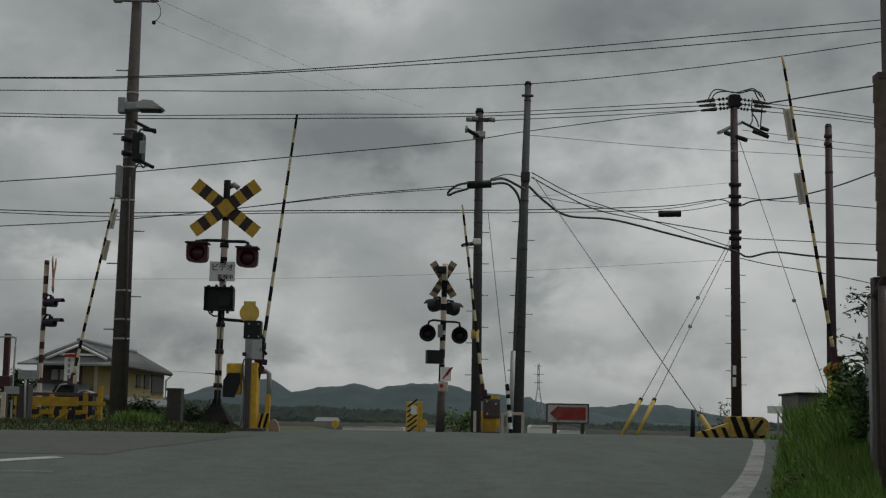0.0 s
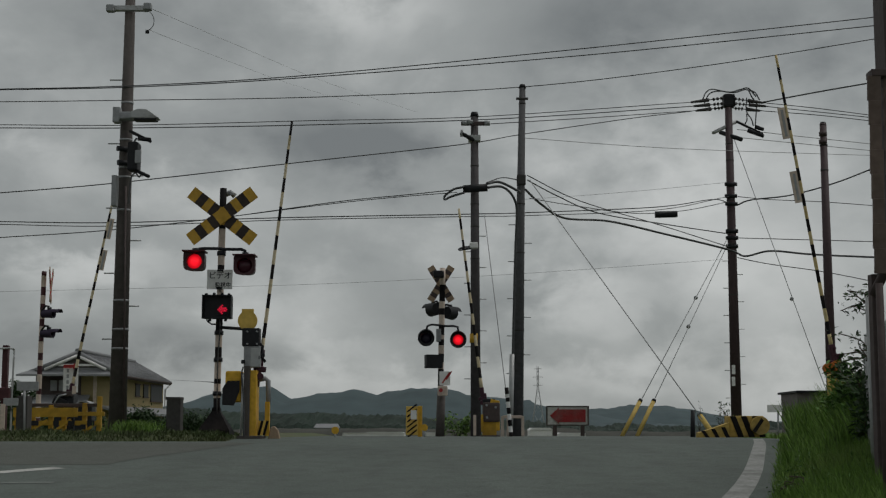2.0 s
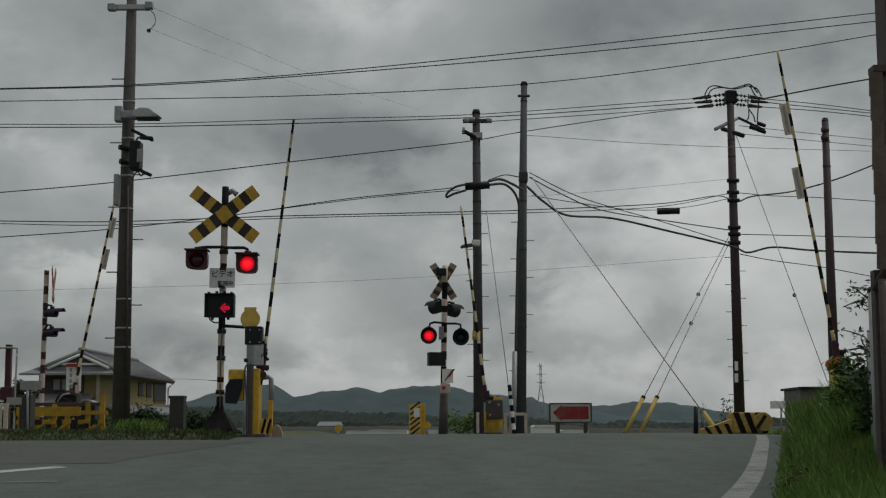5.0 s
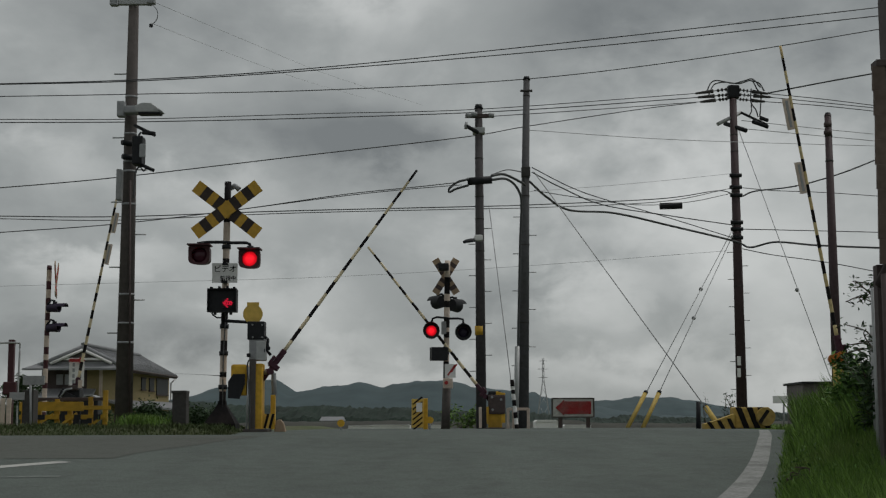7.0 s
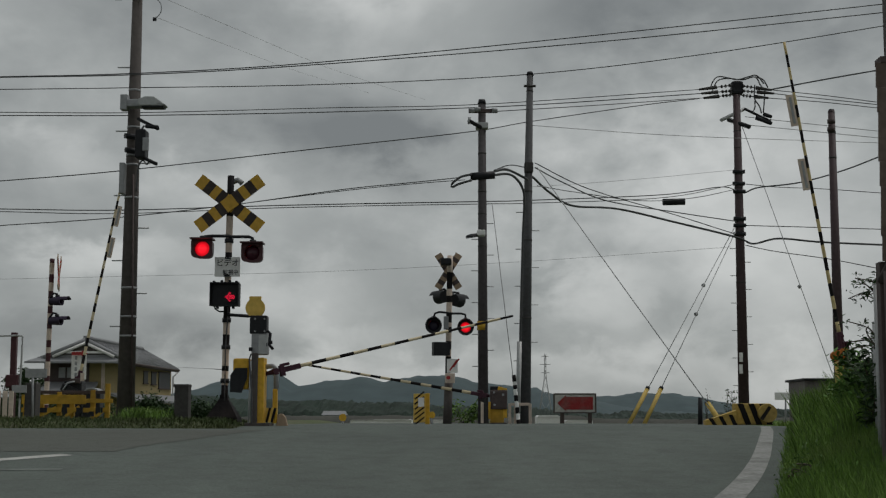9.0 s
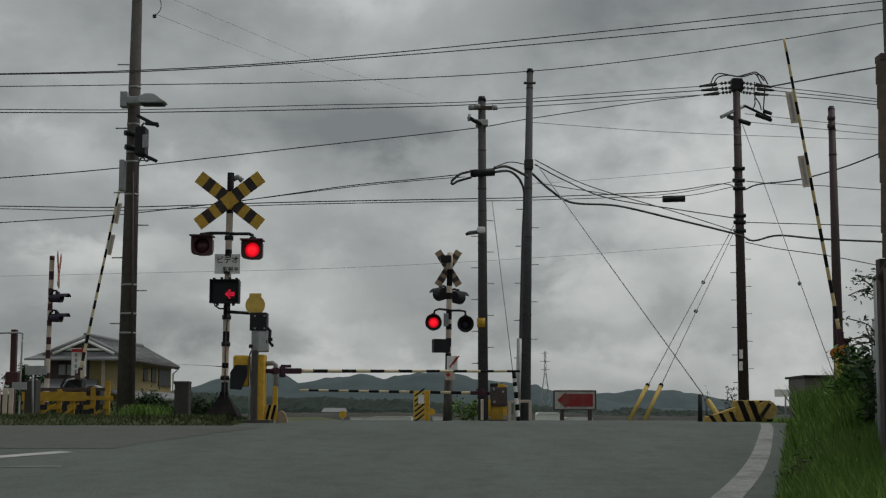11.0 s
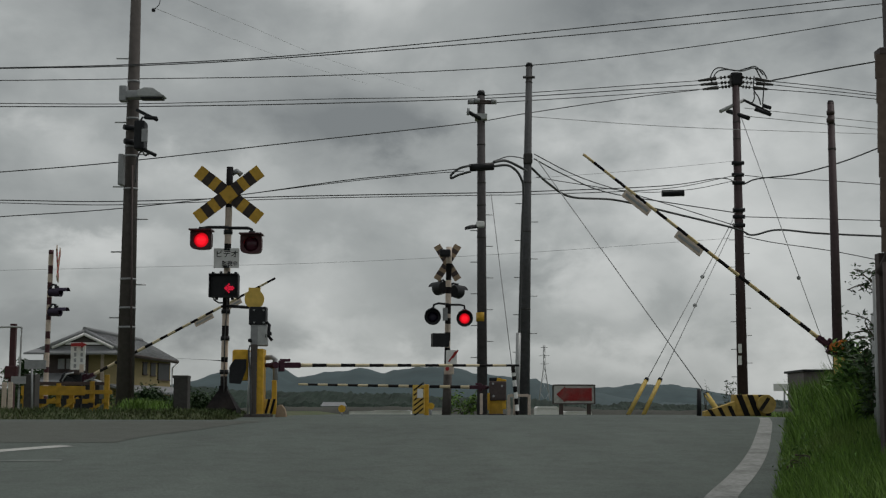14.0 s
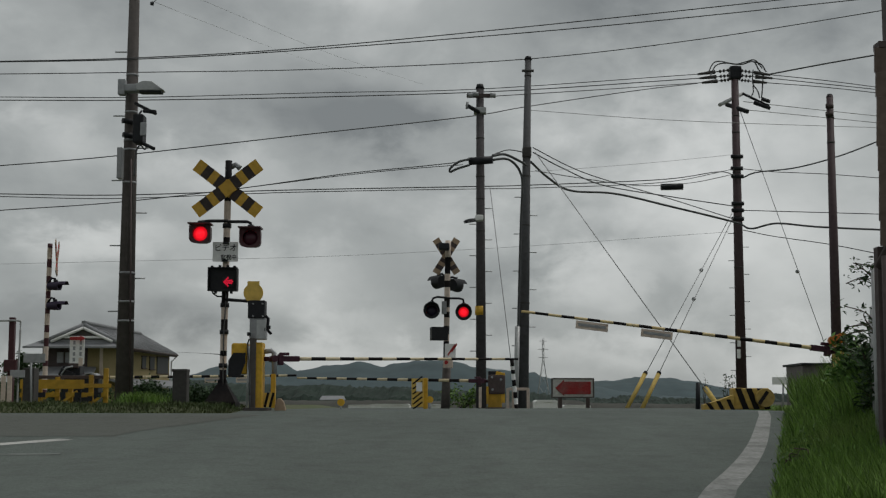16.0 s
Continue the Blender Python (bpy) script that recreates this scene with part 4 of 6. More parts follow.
part("cap", rod(B(), (5.979, 22.000, 5.994), (5.981, 22.000, 6.048), 0.056, 0.04, 12), DARK, RP)


# ---- wires ----
def wire(pts, r, material=None, label="black overhead wire strung between the poles", name="overhead_wire", steps=10):
    bm = tube(B(), smooth_line(pts, steps), r * 0.82, 6)
    solo(name, bm, material or WIRE, label, "overhead wire", group="overhead wires")


wire([(-7.80, 20.40, 6.16), (-6.48, 20.40, 6.18), (-4.58, 20.40, 6.23), (-2.10, 20.40, 6.38), (1.81, 20.60, 6.82), (6.65, 20.80, 7.41), (8.28, 21.00, 7.66)], 0.0095)
wire([(-7.80, 20.40, 6.15), (-6.48, 20.40, 6.17), (-4.58, 20.40, 6.21), (-2.10, 20.40, 6.35), (2.23, 20.60, 6.76), (6.65, 20.80, 7.28), (8.28, 21.00, 7.51)], 0.0095)
wire([(-11.84, 31.00, 8.47), (-9.97, 31.43, 8.58), (-7.14, 31.86, 8.72), (-2.90, 32.00, 8.83), (1.83, 32.00, 9.07), (5.87, 31.71, 9.48), (9.85, 30.86, 9.93), (11.82, 30.00, 10.09)], 0.013)
wire([(-12.96, 34.00, 8.61), (-10.89, 34.40, 8.70), (-7.79, 34.80, 8.78), (-3.21, 35.52, 9.06), (0.83, 36.56, 9.39), (6.69, 37.60, 10.03)], 0.013)
wire([(-12.96, 34.00, 8.52), (-10.89, 34.40, 8.62), (-7.78, 34.80, 8.71), (-3.21, 35.52, 8.95), (1.71, 36.56, 9.35), (6.75, 37.60, 9.92)], 0.016)
wire([(0.95, 31.00, 7.98), (3.65, 34.00, 8.80), (6.81, 37.60, 9.80)], 0.013)
wire([(-11.36, 30.00, 6.12), (-9.53, 30.29, 6.31), (-7.17, 30.57, 6.57), (-3.15, 30.86, 7.09), (0.40, 31.94, 7.71), (1.92, 33.83, 8.35), (4.85, 35.71, 9.17), (6.69, 37.60, 9.78)], 0.0148)
wire([(8.63, 37.70, 10.05), (9.86, 36.57, 10.07), (11.23, 35.33, 10.07), (12.64, 34.00, 10.06)], 0.024)
wire([(8.67, 37.70, 10.04), (10.36, 38.47, 10.06), (12.43, 39.23, 9.99), (14.80, 40.00, 9.90)], 0.014)
wire([(8.72, 37.70, 9.94), (10.36, 38.47, 9.96), (12.43, 39.23, 9.93), (14.79, 40.00, 9.85)], 0.014)
wire([(8.57, 37.70, 9.82), (10.35, 38.47, 9.87), (12.42, 39.23, 9.83), (14.79, 40.00, 9.73)], 0.014)
wire([(-12.47, 33.00, 6.11), (-10.28, 32.75, 6.05), (-7.60, 32.50, 5.99), (-3.67, 32.25, 6.07), (0.72, 32.00, 6.12), (1.82, 33.45, 6.37), (5.26, 34.90, 6.74), (6.94, 36.35, 7.17), (7.67, 37.80, 7.32)], 0.0156)
wire([(-12.47, 33.00, 6.06), (-10.26, 32.71, 5.98), (-7.58, 32.43, 5.90), (-3.65, 32.14, 6.00), (0.74, 32.83, 6.19), (1.88, 34.49, 6.46), (5.45, 36.14, 6.86), (7.67, 37.80, 7.49)], 0.0125)
wire([(-10.94, 29.00, 5.03), (-9.17, 29.27, 5.20), (-7.02, 29.53, 5.39), (-4.58, 29.80, 5.71), (-2.22, 30.07, 6.09), (-0.78, 30.33, 6.28), (0.20, 30.60, 6.43)], 0.0133)
wire([(-4.61, 30.00, 5.74), (-2.23, 30.20, 6.08), (-0.78, 30.40, 6.26), (0.32, 30.60, 6.38)], 0.011)
wire([(1.88, 32.00, 6.68), (2.34, 33.14, 6.51), (2.97, 34.28, 6.37), (4.20, 35.42, 6.46), (5.79, 36.56, 6.29), (7.62, 37.70, 6.04), (8.03, 37.56, 5.85), (8.68, 37.42, 5.97), (9.76, 37.28, 5.86), (11.62, 37.14, 5.76), (13.52, 37.00, 5.69)], 0.034, label="thick black bundled cable sagging between poles")
wire([(1.93, 32.00, 6.90), (2.70, 33.45, 6.79), (3.86, 34.90, 6.59), (5.76, 36.35, 6.52), (7.65, 37.80, 6.48)], 0.017)
wire([(1.93, 32.00, 7.01), (2.90, 33.45, 6.81), (3.86, 34.90, 6.74), (5.61, 36.35, 6.50), (7.64, 37.80, 6.13)], 0.014)
wire([(1.98, 32.00, 6.48), (3.03, 33.45, 6.56), (4.70, 34.90, 6.59), (6.21, 36.35, 6.88), (7.67, 37.80, 7.35)], 0.012)
wire([(7.91, 37.80, 7.26), (8.20, 37.44, 7.34), (9.17, 37.08, 7.41), (10.27, 36.72, 7.68), (11.47, 36.36, 8.12), (13.30, 36.00, 8.76)], 0.024)
wire([(7.92, 37.80, 7.49), (8.75, 37.85, 7.42), (10.12, 37.90, 7.37), (11.93, 37.95, 7.25), (13.95, 38.00, 7.14)], 0.013)
wire([(7.89, 37.80, 6.37), (9.78, 37.87, 6.33), (11.88, 37.93, 6.28), (13.91, 38.00, 6.24)], 0.015)
wire([(7.87, 37.80, 5.84), (8.70, 37.87, 5.68), (10.22, 37.93, 5.47), (11.74, 38.00, 5.18)], 0.015)
wire([(-13.89, 37.00, 4.78), (-8.05, 37.20, 4.94), (-3.33, 37.40, 5.08), (1.74, 37.60, 5.36), (7.48, 37.80, 5.79)], 0.0055, STEEL_WIRE)
wire([(-4.31, 20.40, 7.40), (-4.97, 33.60, 10.49), (-3.87, 46.80, 12.85), (-1.07, 60.00, 14.84)], 0.0045, STEEL_WIRE, steps=8)
wire([(-4.34, 20.40, 7.08), (-5.52, 33.60, 10.23), (-5.01, 46.80, 12.77), (-3.50, 60.00, 15.14)], 0.004, STEEL_WIRE, steps=8)
wire([(1.81, 32.00, 7.88), (5.81, 34.67, 8.17), (11.79, 37.33, 8.51), (14.75, 40.00, 8.95)], 0.009, STEEL_WIRE)
wire([(7.99, 38.00, 9.37), (10.57, 39.33, 9.40), (12.85, 40.67, 9.48), (15.50, 42.00, 9.54)], 0.012, STEEL_WIRE)
wire([(7.99, 38.00, 9.15), (10.56, 39.33, 9.20), (12.84, 40.67, 9.28), (15.49, 42.00, 9.33)], 0.012, STEEL_WIRE)
wire([(1.87, 32.00, 6.46), (3.22, 34.00, 6.87), (5.29, 36.00, 7.36), (7.76, 38.00, 7.92)], 0.006, STEEL_WIRE)
wire([(-20.82, 109.00, 5.17), (-11.14, 64.30, 3.49), (-3.09, 19.60, 1.88)], 0.01)
bm = rod(B(), (5.452, 36.200, 6.752), (6.018, 36.200, 6.766), 0.085, 0.085, 14)
solo("cable_closure", bm, DARK, "black cylindrical closure hung on the overhead cable", "cable closure")


def stay(a, b, r, ball=None, guard=None, label="thin steel stay wire running to the ground"):
    t = thing("stay_wire", b, label, "stay wire", "stay wires")
    part("strand", tube(B(), [a, b], r * 0.9, 6), STEEL_WIRE, t)
    if ball:
        bm = B()
        bmesh.ops.create_icosphere(bm, subdivisions=2, radius=0.055, matrix=Matrix.Translation(ball))
        part("stay_insulator", bm, GREY, t, smooth=True)
    if guard:
        g0, g1 = guard
        p = part("stay_guard", rod(B(), g0, g1, 0.052, 0.052, 12), STAY_YELLOW, t, "yellow stay guard tube")
        part("guard_cap", rod(B(), g0, Vector(g0).lerp(Vector(g1), -0.06), 0.058, 0.05, 12), DARK, p)


stay((7.583, 37.800, 6.294), (4.295, 34.500, 1.106), 0.012, (6.573, 36.900, 4.678), ((4.812, 35.000, 1.952), (4.295, 34.500, 1.106)))
stay((7.627, 37.800, 6.218), (4.661, 34.500, 1.106), 0.012, (6.296, 36.500, 3.899), ((5.143, 35.000, 1.952), (4.661, 34.500, 1.106)))
stay((1.980, 32.000, 6.901), (5.111, 27.000, 1.126), 0.012, None, ((4.916, 27.400, 1.521), (5.111, 27.000, 1.126)))
stay((7.908, 38.000, 9.089), (10.113, 36.000, 0.850), 0.011, (9.090, 37.000, 4.658), None)
stay((0.919, 31.000, 5.942), (1.509, 31.500, 1.114), 0.009)

# ---- small things beyond the crossing ----
board = thing("stripe_board", (-0.547, 26.800, 1.116), "faded yellow and black striped guard board on yellow post", "guard board")
c = Vector((-0.569, 26.800, 1.420))
bm = box(B(), c, (0.2229, 0.03, 0.5307), 0, 0.004)
sb = part("panel", bm, PALE_YELLOW, board)
for k in range(6):
    m = Matrix.Translation(c + Vector((0, -0.02, -0.24 + 0.095 * k))) @ pose(0, 0, 0, 0, -38, 0)
    part("stripe", box(B(), None, (0.23, 0.006, 0.028), m=m), BLACK, sb)
part("plate", box(B(), c + Vector((0.03, -0.03, 0.11)), (0.11, 0.01, 0.17)), WHITE, board)
part("post", box(B(), (-0.423, 26.900, 1.410), (0.0849, 0.09, 0.5732), 0, 0.008), YELLOW, board, "yellow post")


def round_marker(c, base, r):
    t = thing("round_marker", base, "small round yellow reflector on short post", "marker", "round markers")
    c = Vector(c)
    part("disc", rod(B(), c, c + Vector((0, 0.03, 0)), r, r, 20), YELLOW, t)
    part("stem", rod(B(), c + Vector((0, 0.03, -r * 0.8)), base, 0.02, n=8), GREY, t)


round_marker((-0.335, 26.600, 1.293), (-0.334, 26.600, 1.117), 0.0632)
round_marker((-1.941, 26.000, 1.241), (-1.940, 26.000, 1.109), 0.0669)

rail = thing("guard_rail", (1.449, 30.500, 1.105), "pale low guard rail with black and white striped rod", "guard rail")
part("striped_rod", banded(B(), (1.456, 30.400, 1.082), (1.355, 30.400, 2.151), 0.042, 0.042, [0.12, 0.24, 0.36, 0.48, 0.60, 0.72, 0.8, 0.87]), [BLACK, WHITE], rail)
part("rail_bar", box(B(), (1.488, 30.500, 1.533), (0.4107, 0.05, 0.0604), 0, 0.006), CREAM, rail)
for x in (1.271, 1.391, 1.702):
    part("rail_leg", box(B(), (x, 30.5, 1.319), (0.0604, 0.05, 0.4590), 0, 0.006), CREAM, rail)

arrow_sign = thing("arrow_sign", (3.819, 44.000, 1.080), "white board with red painted arrow on two legs", "direction sign")
c = Vector((3.826, 44.000, 1.715))
ab = part("board", box(B(), c, (1.2896, 0.05, 0.5925), 0, 0.02), DULL_WHITE, arrow_sign)
for dx in (-1, 1):
    part("board_rim", box(B(), c + Vector((dx * 0.636, -0.03, 0)), (0.05, 0.03, 0.60), 0, 0.012), CONCRETE, ab)
for dz in (-1, 1):
    part("board_rim", box(B(), c + Vector((0, -0.03, dz * 0.285)), (1.22, 0.028, 0.04), 0, 0.012), CONCRETE, ab)
w = 0.5402
bm = slab(B(), [(-w * 1.0, 0), (-w * 0.5, w * 0.46), (-w * 0.5, w * 0.36), (w * 1.02, w * 0.36), (w * 1.02, -w * 0.36), (-w * 0.5, -w * 0.36), (-w * 0.5, -w * 0.46)], 0.02, Matrix.Translation(c + Vector((0, -0.04, 0))))
part("arrow", bm, FADED_RED, ab, "faded red arrow")
for x in (3.441, 4.288):
    part("leg", box(B(), (x, 44.05, 1.217), (0.12, 0.12, 0.6971), 0, 0.01), BROWN_STEEL, arrow_sign)


def low_shed(c, size, label):
    """A low white frame with a shallow roof."""
    t = thing("greenhouse", (c[0], c[1], c[2] - size[2] / 2 - 0.4), label, "greenhouse", "low white sheds")
    part("wall", box(B(), (c[0], c[1], c[2] - 0.2), (size[0], size[1], size[2] + 0.4), 0, 0.03), WHITE, t)
    bm = slab(B(), [(-size[0] * 0.52, 0), (size[0] * 0.52, 0), (size[0] * 0.42, size[2] * 0.35), (-size[0] * 0.42, size[2] * 0.35)], size[1] * 1.04, Matrix.Translation((c[0], c[1], c[2] + size[2] / 2)))
    part("roof", bm, WHITE, t)


low_shed((4.189, 62.000, 1.200), (0.9331, 2.0, 0.2456), "low white shed beyond the crossing")
low_shed((5.859, 66.000, 1.110), (1.2024, 2.0, 0.1046), "long low white frame beyond the crossing")
low_shed((-2.750, 70.000, 1.132), (1.8298, 3.0, 0.1109), "long low white frame beyond the crossing")
low_shed((-5.444, 90.000, 1.130), (1.4258, 3.0, 0.0713), "long low white frame beyond the crossing")
low_shed((-0.552, 74.000, 1.128), (0.7620, 3.0, 0.1026), "long low white frame beyond the crossing")


# striped kerb block at the end of the edge line
block = thing("guard_block", (5.205, 24.500, 1.133), "yellow concrete block with black diagonal stripes", "guard block")
BX0, BX1, BZ0, BZ1 = 4.854, 5.471, 1.124, 1.487
bm = box(B(), ((BX0 + BX1) / 2, 24.6, (BZ0 + BZ1) / 2), (BX1 - BX0, 0.35, BZ1 - BZ0), 0, 0.03)
bb = part("body", bm, WORN_YELLOW, block)
h = BZ1 - BZ0
for k in range(3):
    x = BX0 + 0.03 + k * 0.185
    bm = slab(B(), [(x, h * 0.49), (x + 0.10, h * 0.49), (x + 0.235, -h * 0.49), (x + 0.135, -h * 0.49)], 0.008, Matrix.Translation((0, 24.421, (BZ0 + BZ1) / 2)))
    part("stripe", bm, BLACK, bb)
c = Vector((5.378, 24.300, 1.323))
bm = B()
rod(bm, c, c + Vector((0, 0.4, 0)), 0.1553, 0.1553, 20)
en = part("rounded_end", bm, WORN_YELLOW, block)
part("stripe", box(B(), None, (0.06, 0.008, 0.26), m=Matrix.Translation(c + Vector((-0.04, -0.006, 0))) @ pose(0, 0, 0, 0, 35, 0)), BLACK, en)
bm = slab(B(), [(4.314, 1.115), (4.829, 1.115), (4.829, 1.371), (4.562, 1.276), (4.314, 1.200)], 0.25, Matrix.Translation((0, 24.35, 0)))
lowb = part("ramp", bm, WORN_YELLOW, block, "low sloping striped end")
for k in range(3):
    x = 4.352 + k * 0.17
    z = 1.115
    bm = slab(B(), [(x, z + 0.12 + 0.03 * k), (x + 0.07, z + 0.12 + 0.03 * k), (x + 0.15, z), (x + 0.08, z)], 0.008, Matrix.Translation((0, 24.22, 0)))
    part("stripe", bm, BLACK, lowb)
solo("black_post", rod(B(), (4.522, 26.000, 1.099), (4.534, 26.000, 1.606), 0.045, 0.04, 12), DARK, "short black steel post at the roadside", "post")

# shed and small sign beyond the weeds
shed = thing("shed", (10.572, 42.000, 1.085), "grey corrugated shed with dark flat roof", "shed")
c = Vector((10.78, 42.000, 1.60))
part("wall", box(B(), c, (1.2642, 2.0, 1.4638), 0, 0.02), BROWN_SHEET, shed)
for k in range(12):
    x = c.x - 0.6321 + 1.2642 * (k + 0.5) / 12
    part("sheet_rib", box(B(), (x, c.y - 1.01, c.z), (0.03, 0.03, 1.4638), 0), BROWN_SHEET, shed)
part("roof", box(B(), (c.x, c.y, c.z + 0.7652), (1.3973, 2.3, 0.0665), 0, 0.01), DARK, shed)
sgn = thing("small_sign", (6.927, 30.000, 1.107), "small blank white sign board on a post", "sign")
part("board", box(B(), (6.945, 30.000, 1.704), (0.3208, 0.02, 0.1545), 0, 0.004), WHITE, sgn)
part("post", rod(B(), (7.022, 30.030, 1.704), (7.004, 30.030, 1.095), 0.02, n=8), GREY, sgn)

# ---- left roadside ----
bol = thing("stone_bollard", (-3.722, 20.000, 1.114), "dark weathered stone bollard in the grass", "bollard")
bm = box(B(), (-3.729, 20.000, 1.387), (0.1980, 0.22, 0.5862), 0, 0.012)
part("shaft", bm, STONE, bol)
part("cap", box(B(), (-3.735, 20.000, 1.669), (0.2139, 0.24, 0.0396), 0, 0.008), STONE, bol)

yf = thing("yellow_fence", (-6.961, 26.500, 1.086), "yellow painted steel trestle fence with worn black stripes", "fence")
for x, top in ((-7.84, 1.62), (-7.55, 1.58), (-7.22, 1.70), (-6.98, 1.56), (-6.60, 1.74), (-6.33, 1.86)):
    part("fence_post", box(B(), (x, 26.5, (1.06 + top) / 2), (0.085, 0.08, top - 1.06), 0, 0.008), OCHRE, yf)
for z, hh, x0, x1 in ((1.565, 0.170, -7.90, -6.72), (1.370, 0.085, -7.90, -6.28), (1.180, 0.085, -7.90, -6.28), (1.540, 0.075, -6.72, -6.22)):
    part("fence_rail", box(B(), ((x0 + x1) / 2, 26.44, z), (x1 - x0, 0.05, hh), 0, 0.006), OCHRE, yf)
for x, z, w in ((-7.50, 1.37, 0.16), (-7.10, 1.37, 0.10), (-6.82, 1.37, 0.12), (-6.46, 1.37, 0.13), (-6.60, 1.30, 0.09), (-7.22, 1.22, 0.09)):
    part("fence_band", box(B(), (x, 26.40, z), (w, 0.02, 0.092)), DARK, yf, "worn black band")
part("top_rail", box(B(), (-7.02, 26.52, 1.70), (1.45, 0.06, 0.06), 0, 0.008), BROWN_STEEL, yf, "dark brown top rail")
for x, tilt in ((-7.02, -36), (-6.46, -40), (-7.46, -32)):
    part("brace", box(B(), None, (0.46, 0.035, 0.05), m=Matrix.Translation((x, 26.42, 1.30)) @ pose(0, 0, 0, 0, tilt, 0)), OCHRE, yf)

frame_arch = thing("pipe_frame", (-7.256, 24.000, 1.097), "grey pipe frame beside a dark red post", "pipe frame")
part("pipe", tube(B(), smooth_line([(-7.73, 24.00, 2.59), (-7.35, 24.00, 2.60), (-7.22, 24.00, 2.59), (-7.20, 24.00, 2.53), (-7.21, 24.00, 1.81), (-7.21, 24.00, 1.10)], 5), 0.016, 8), GALVANISED, frame_arch)
part("red_post", box(B(), (-7.365, 24.100, 1.907), (0.0951, 0.10, 1.5018), 0, 0.01), MAROON, frame_arch, "dark red post")
part("plate", box(B(), (-7.192, 23.900, 1.704), (0.2471, 0.02, 0.1236), 0, 0.004), GREY, frame_arch)
part("box", box(B(), (-7.341, 24.000, 1.838), (0.2091, 0.15, 0.2091), 0, 0.02), MAROON, frame_arch)
wf = thing("wooden_fence", (-7.190, 23.600, 1.099), "weathered grey board fence", "fence")
for x in (-7.443, -7.331, -7.229):
    part("board", box(B(), (x, 23.6, 1.356), (0.0748, 0.03, 0.6169), 0, 0.004), CREAM, wf)
cab = thing("relay_cabinet", (-7.254, 25.000, 1.093), "dark equipment cabinet with a pale top panel", "cabinet")
part("body", box(B(), (-7.345, 25.200, 1.465), (0.1980, 0.3, 0.7327), 0, 0.015), STONE, cab)
part("panel", box(B(), (-7.238, 25.000, 2.002), (0.3763, 0.03, 0.1584), 0, 0.004), GREY, cab)
part("panel_post", rod(B(), (-7.309, 25.050, 1.935), (-7.278, 25.050, 1.093), 0.02, n=8), GREY, cab)

ws = thing("road_sign", (-7.808, 30.500, 1.069), "white upright sign with red arrow and illegible writing", "road sign")
c = Vector((-7.922, 30.500, 2.346))
wb = part("board", box(B(), c, (0.3141, 0.03, 0.6040), 0, 0.004), WHITE, ws)
for x in (-0.06, 0.08):
    for k in range(4):
        part("writing_bar", box(B(), c + Vector((x, -0.018, 0.16 - 0.12 * k)), (0.05, 0.006, 0.08)), GREY, wb)
c2 = Vector((-7.928, 30.400, 2.594))
w = 0.1570
bm = slab(B(), [(-w, -w * 0.22), (w * 0.35, -w * 0.22), (w * 0.35, -w * 0.42), (w * 1.15, 0), (w * 0.35, w * 0.42), (w * 0.35, w * 0.22), (-w, w * 0.22)], 0.02, Matrix.Translation(c2 + Vector((0.03, 0, 0))))
part("arrow", bm, RED_SIGN, ws, "red arrow plate")
part("post", rod(B(), (-7.912, 30.500, 2.047), (-7.879, 30.500, 1.069), 0.03, n=8), GREY, ws)


# ---- house behind the tracks ----
def prism(bm, pts, drop):
    """A sloping roof sheet through the four points, given thickness downwards."""
    vs = [bm.verts.new(p) for p in pts] + [bm.verts.new((x, y, z - drop)) for x, y, z in pts]
    for f in ((0, 1, 2, 3), (7, 6, 5, 4), (0, 4, 5, 1), (1, 5, 6, 2), (2, 6, 7, 3), (3, 7, 4, 0)):
        bm.faces.new([vs[i] for i in f])
    return bm


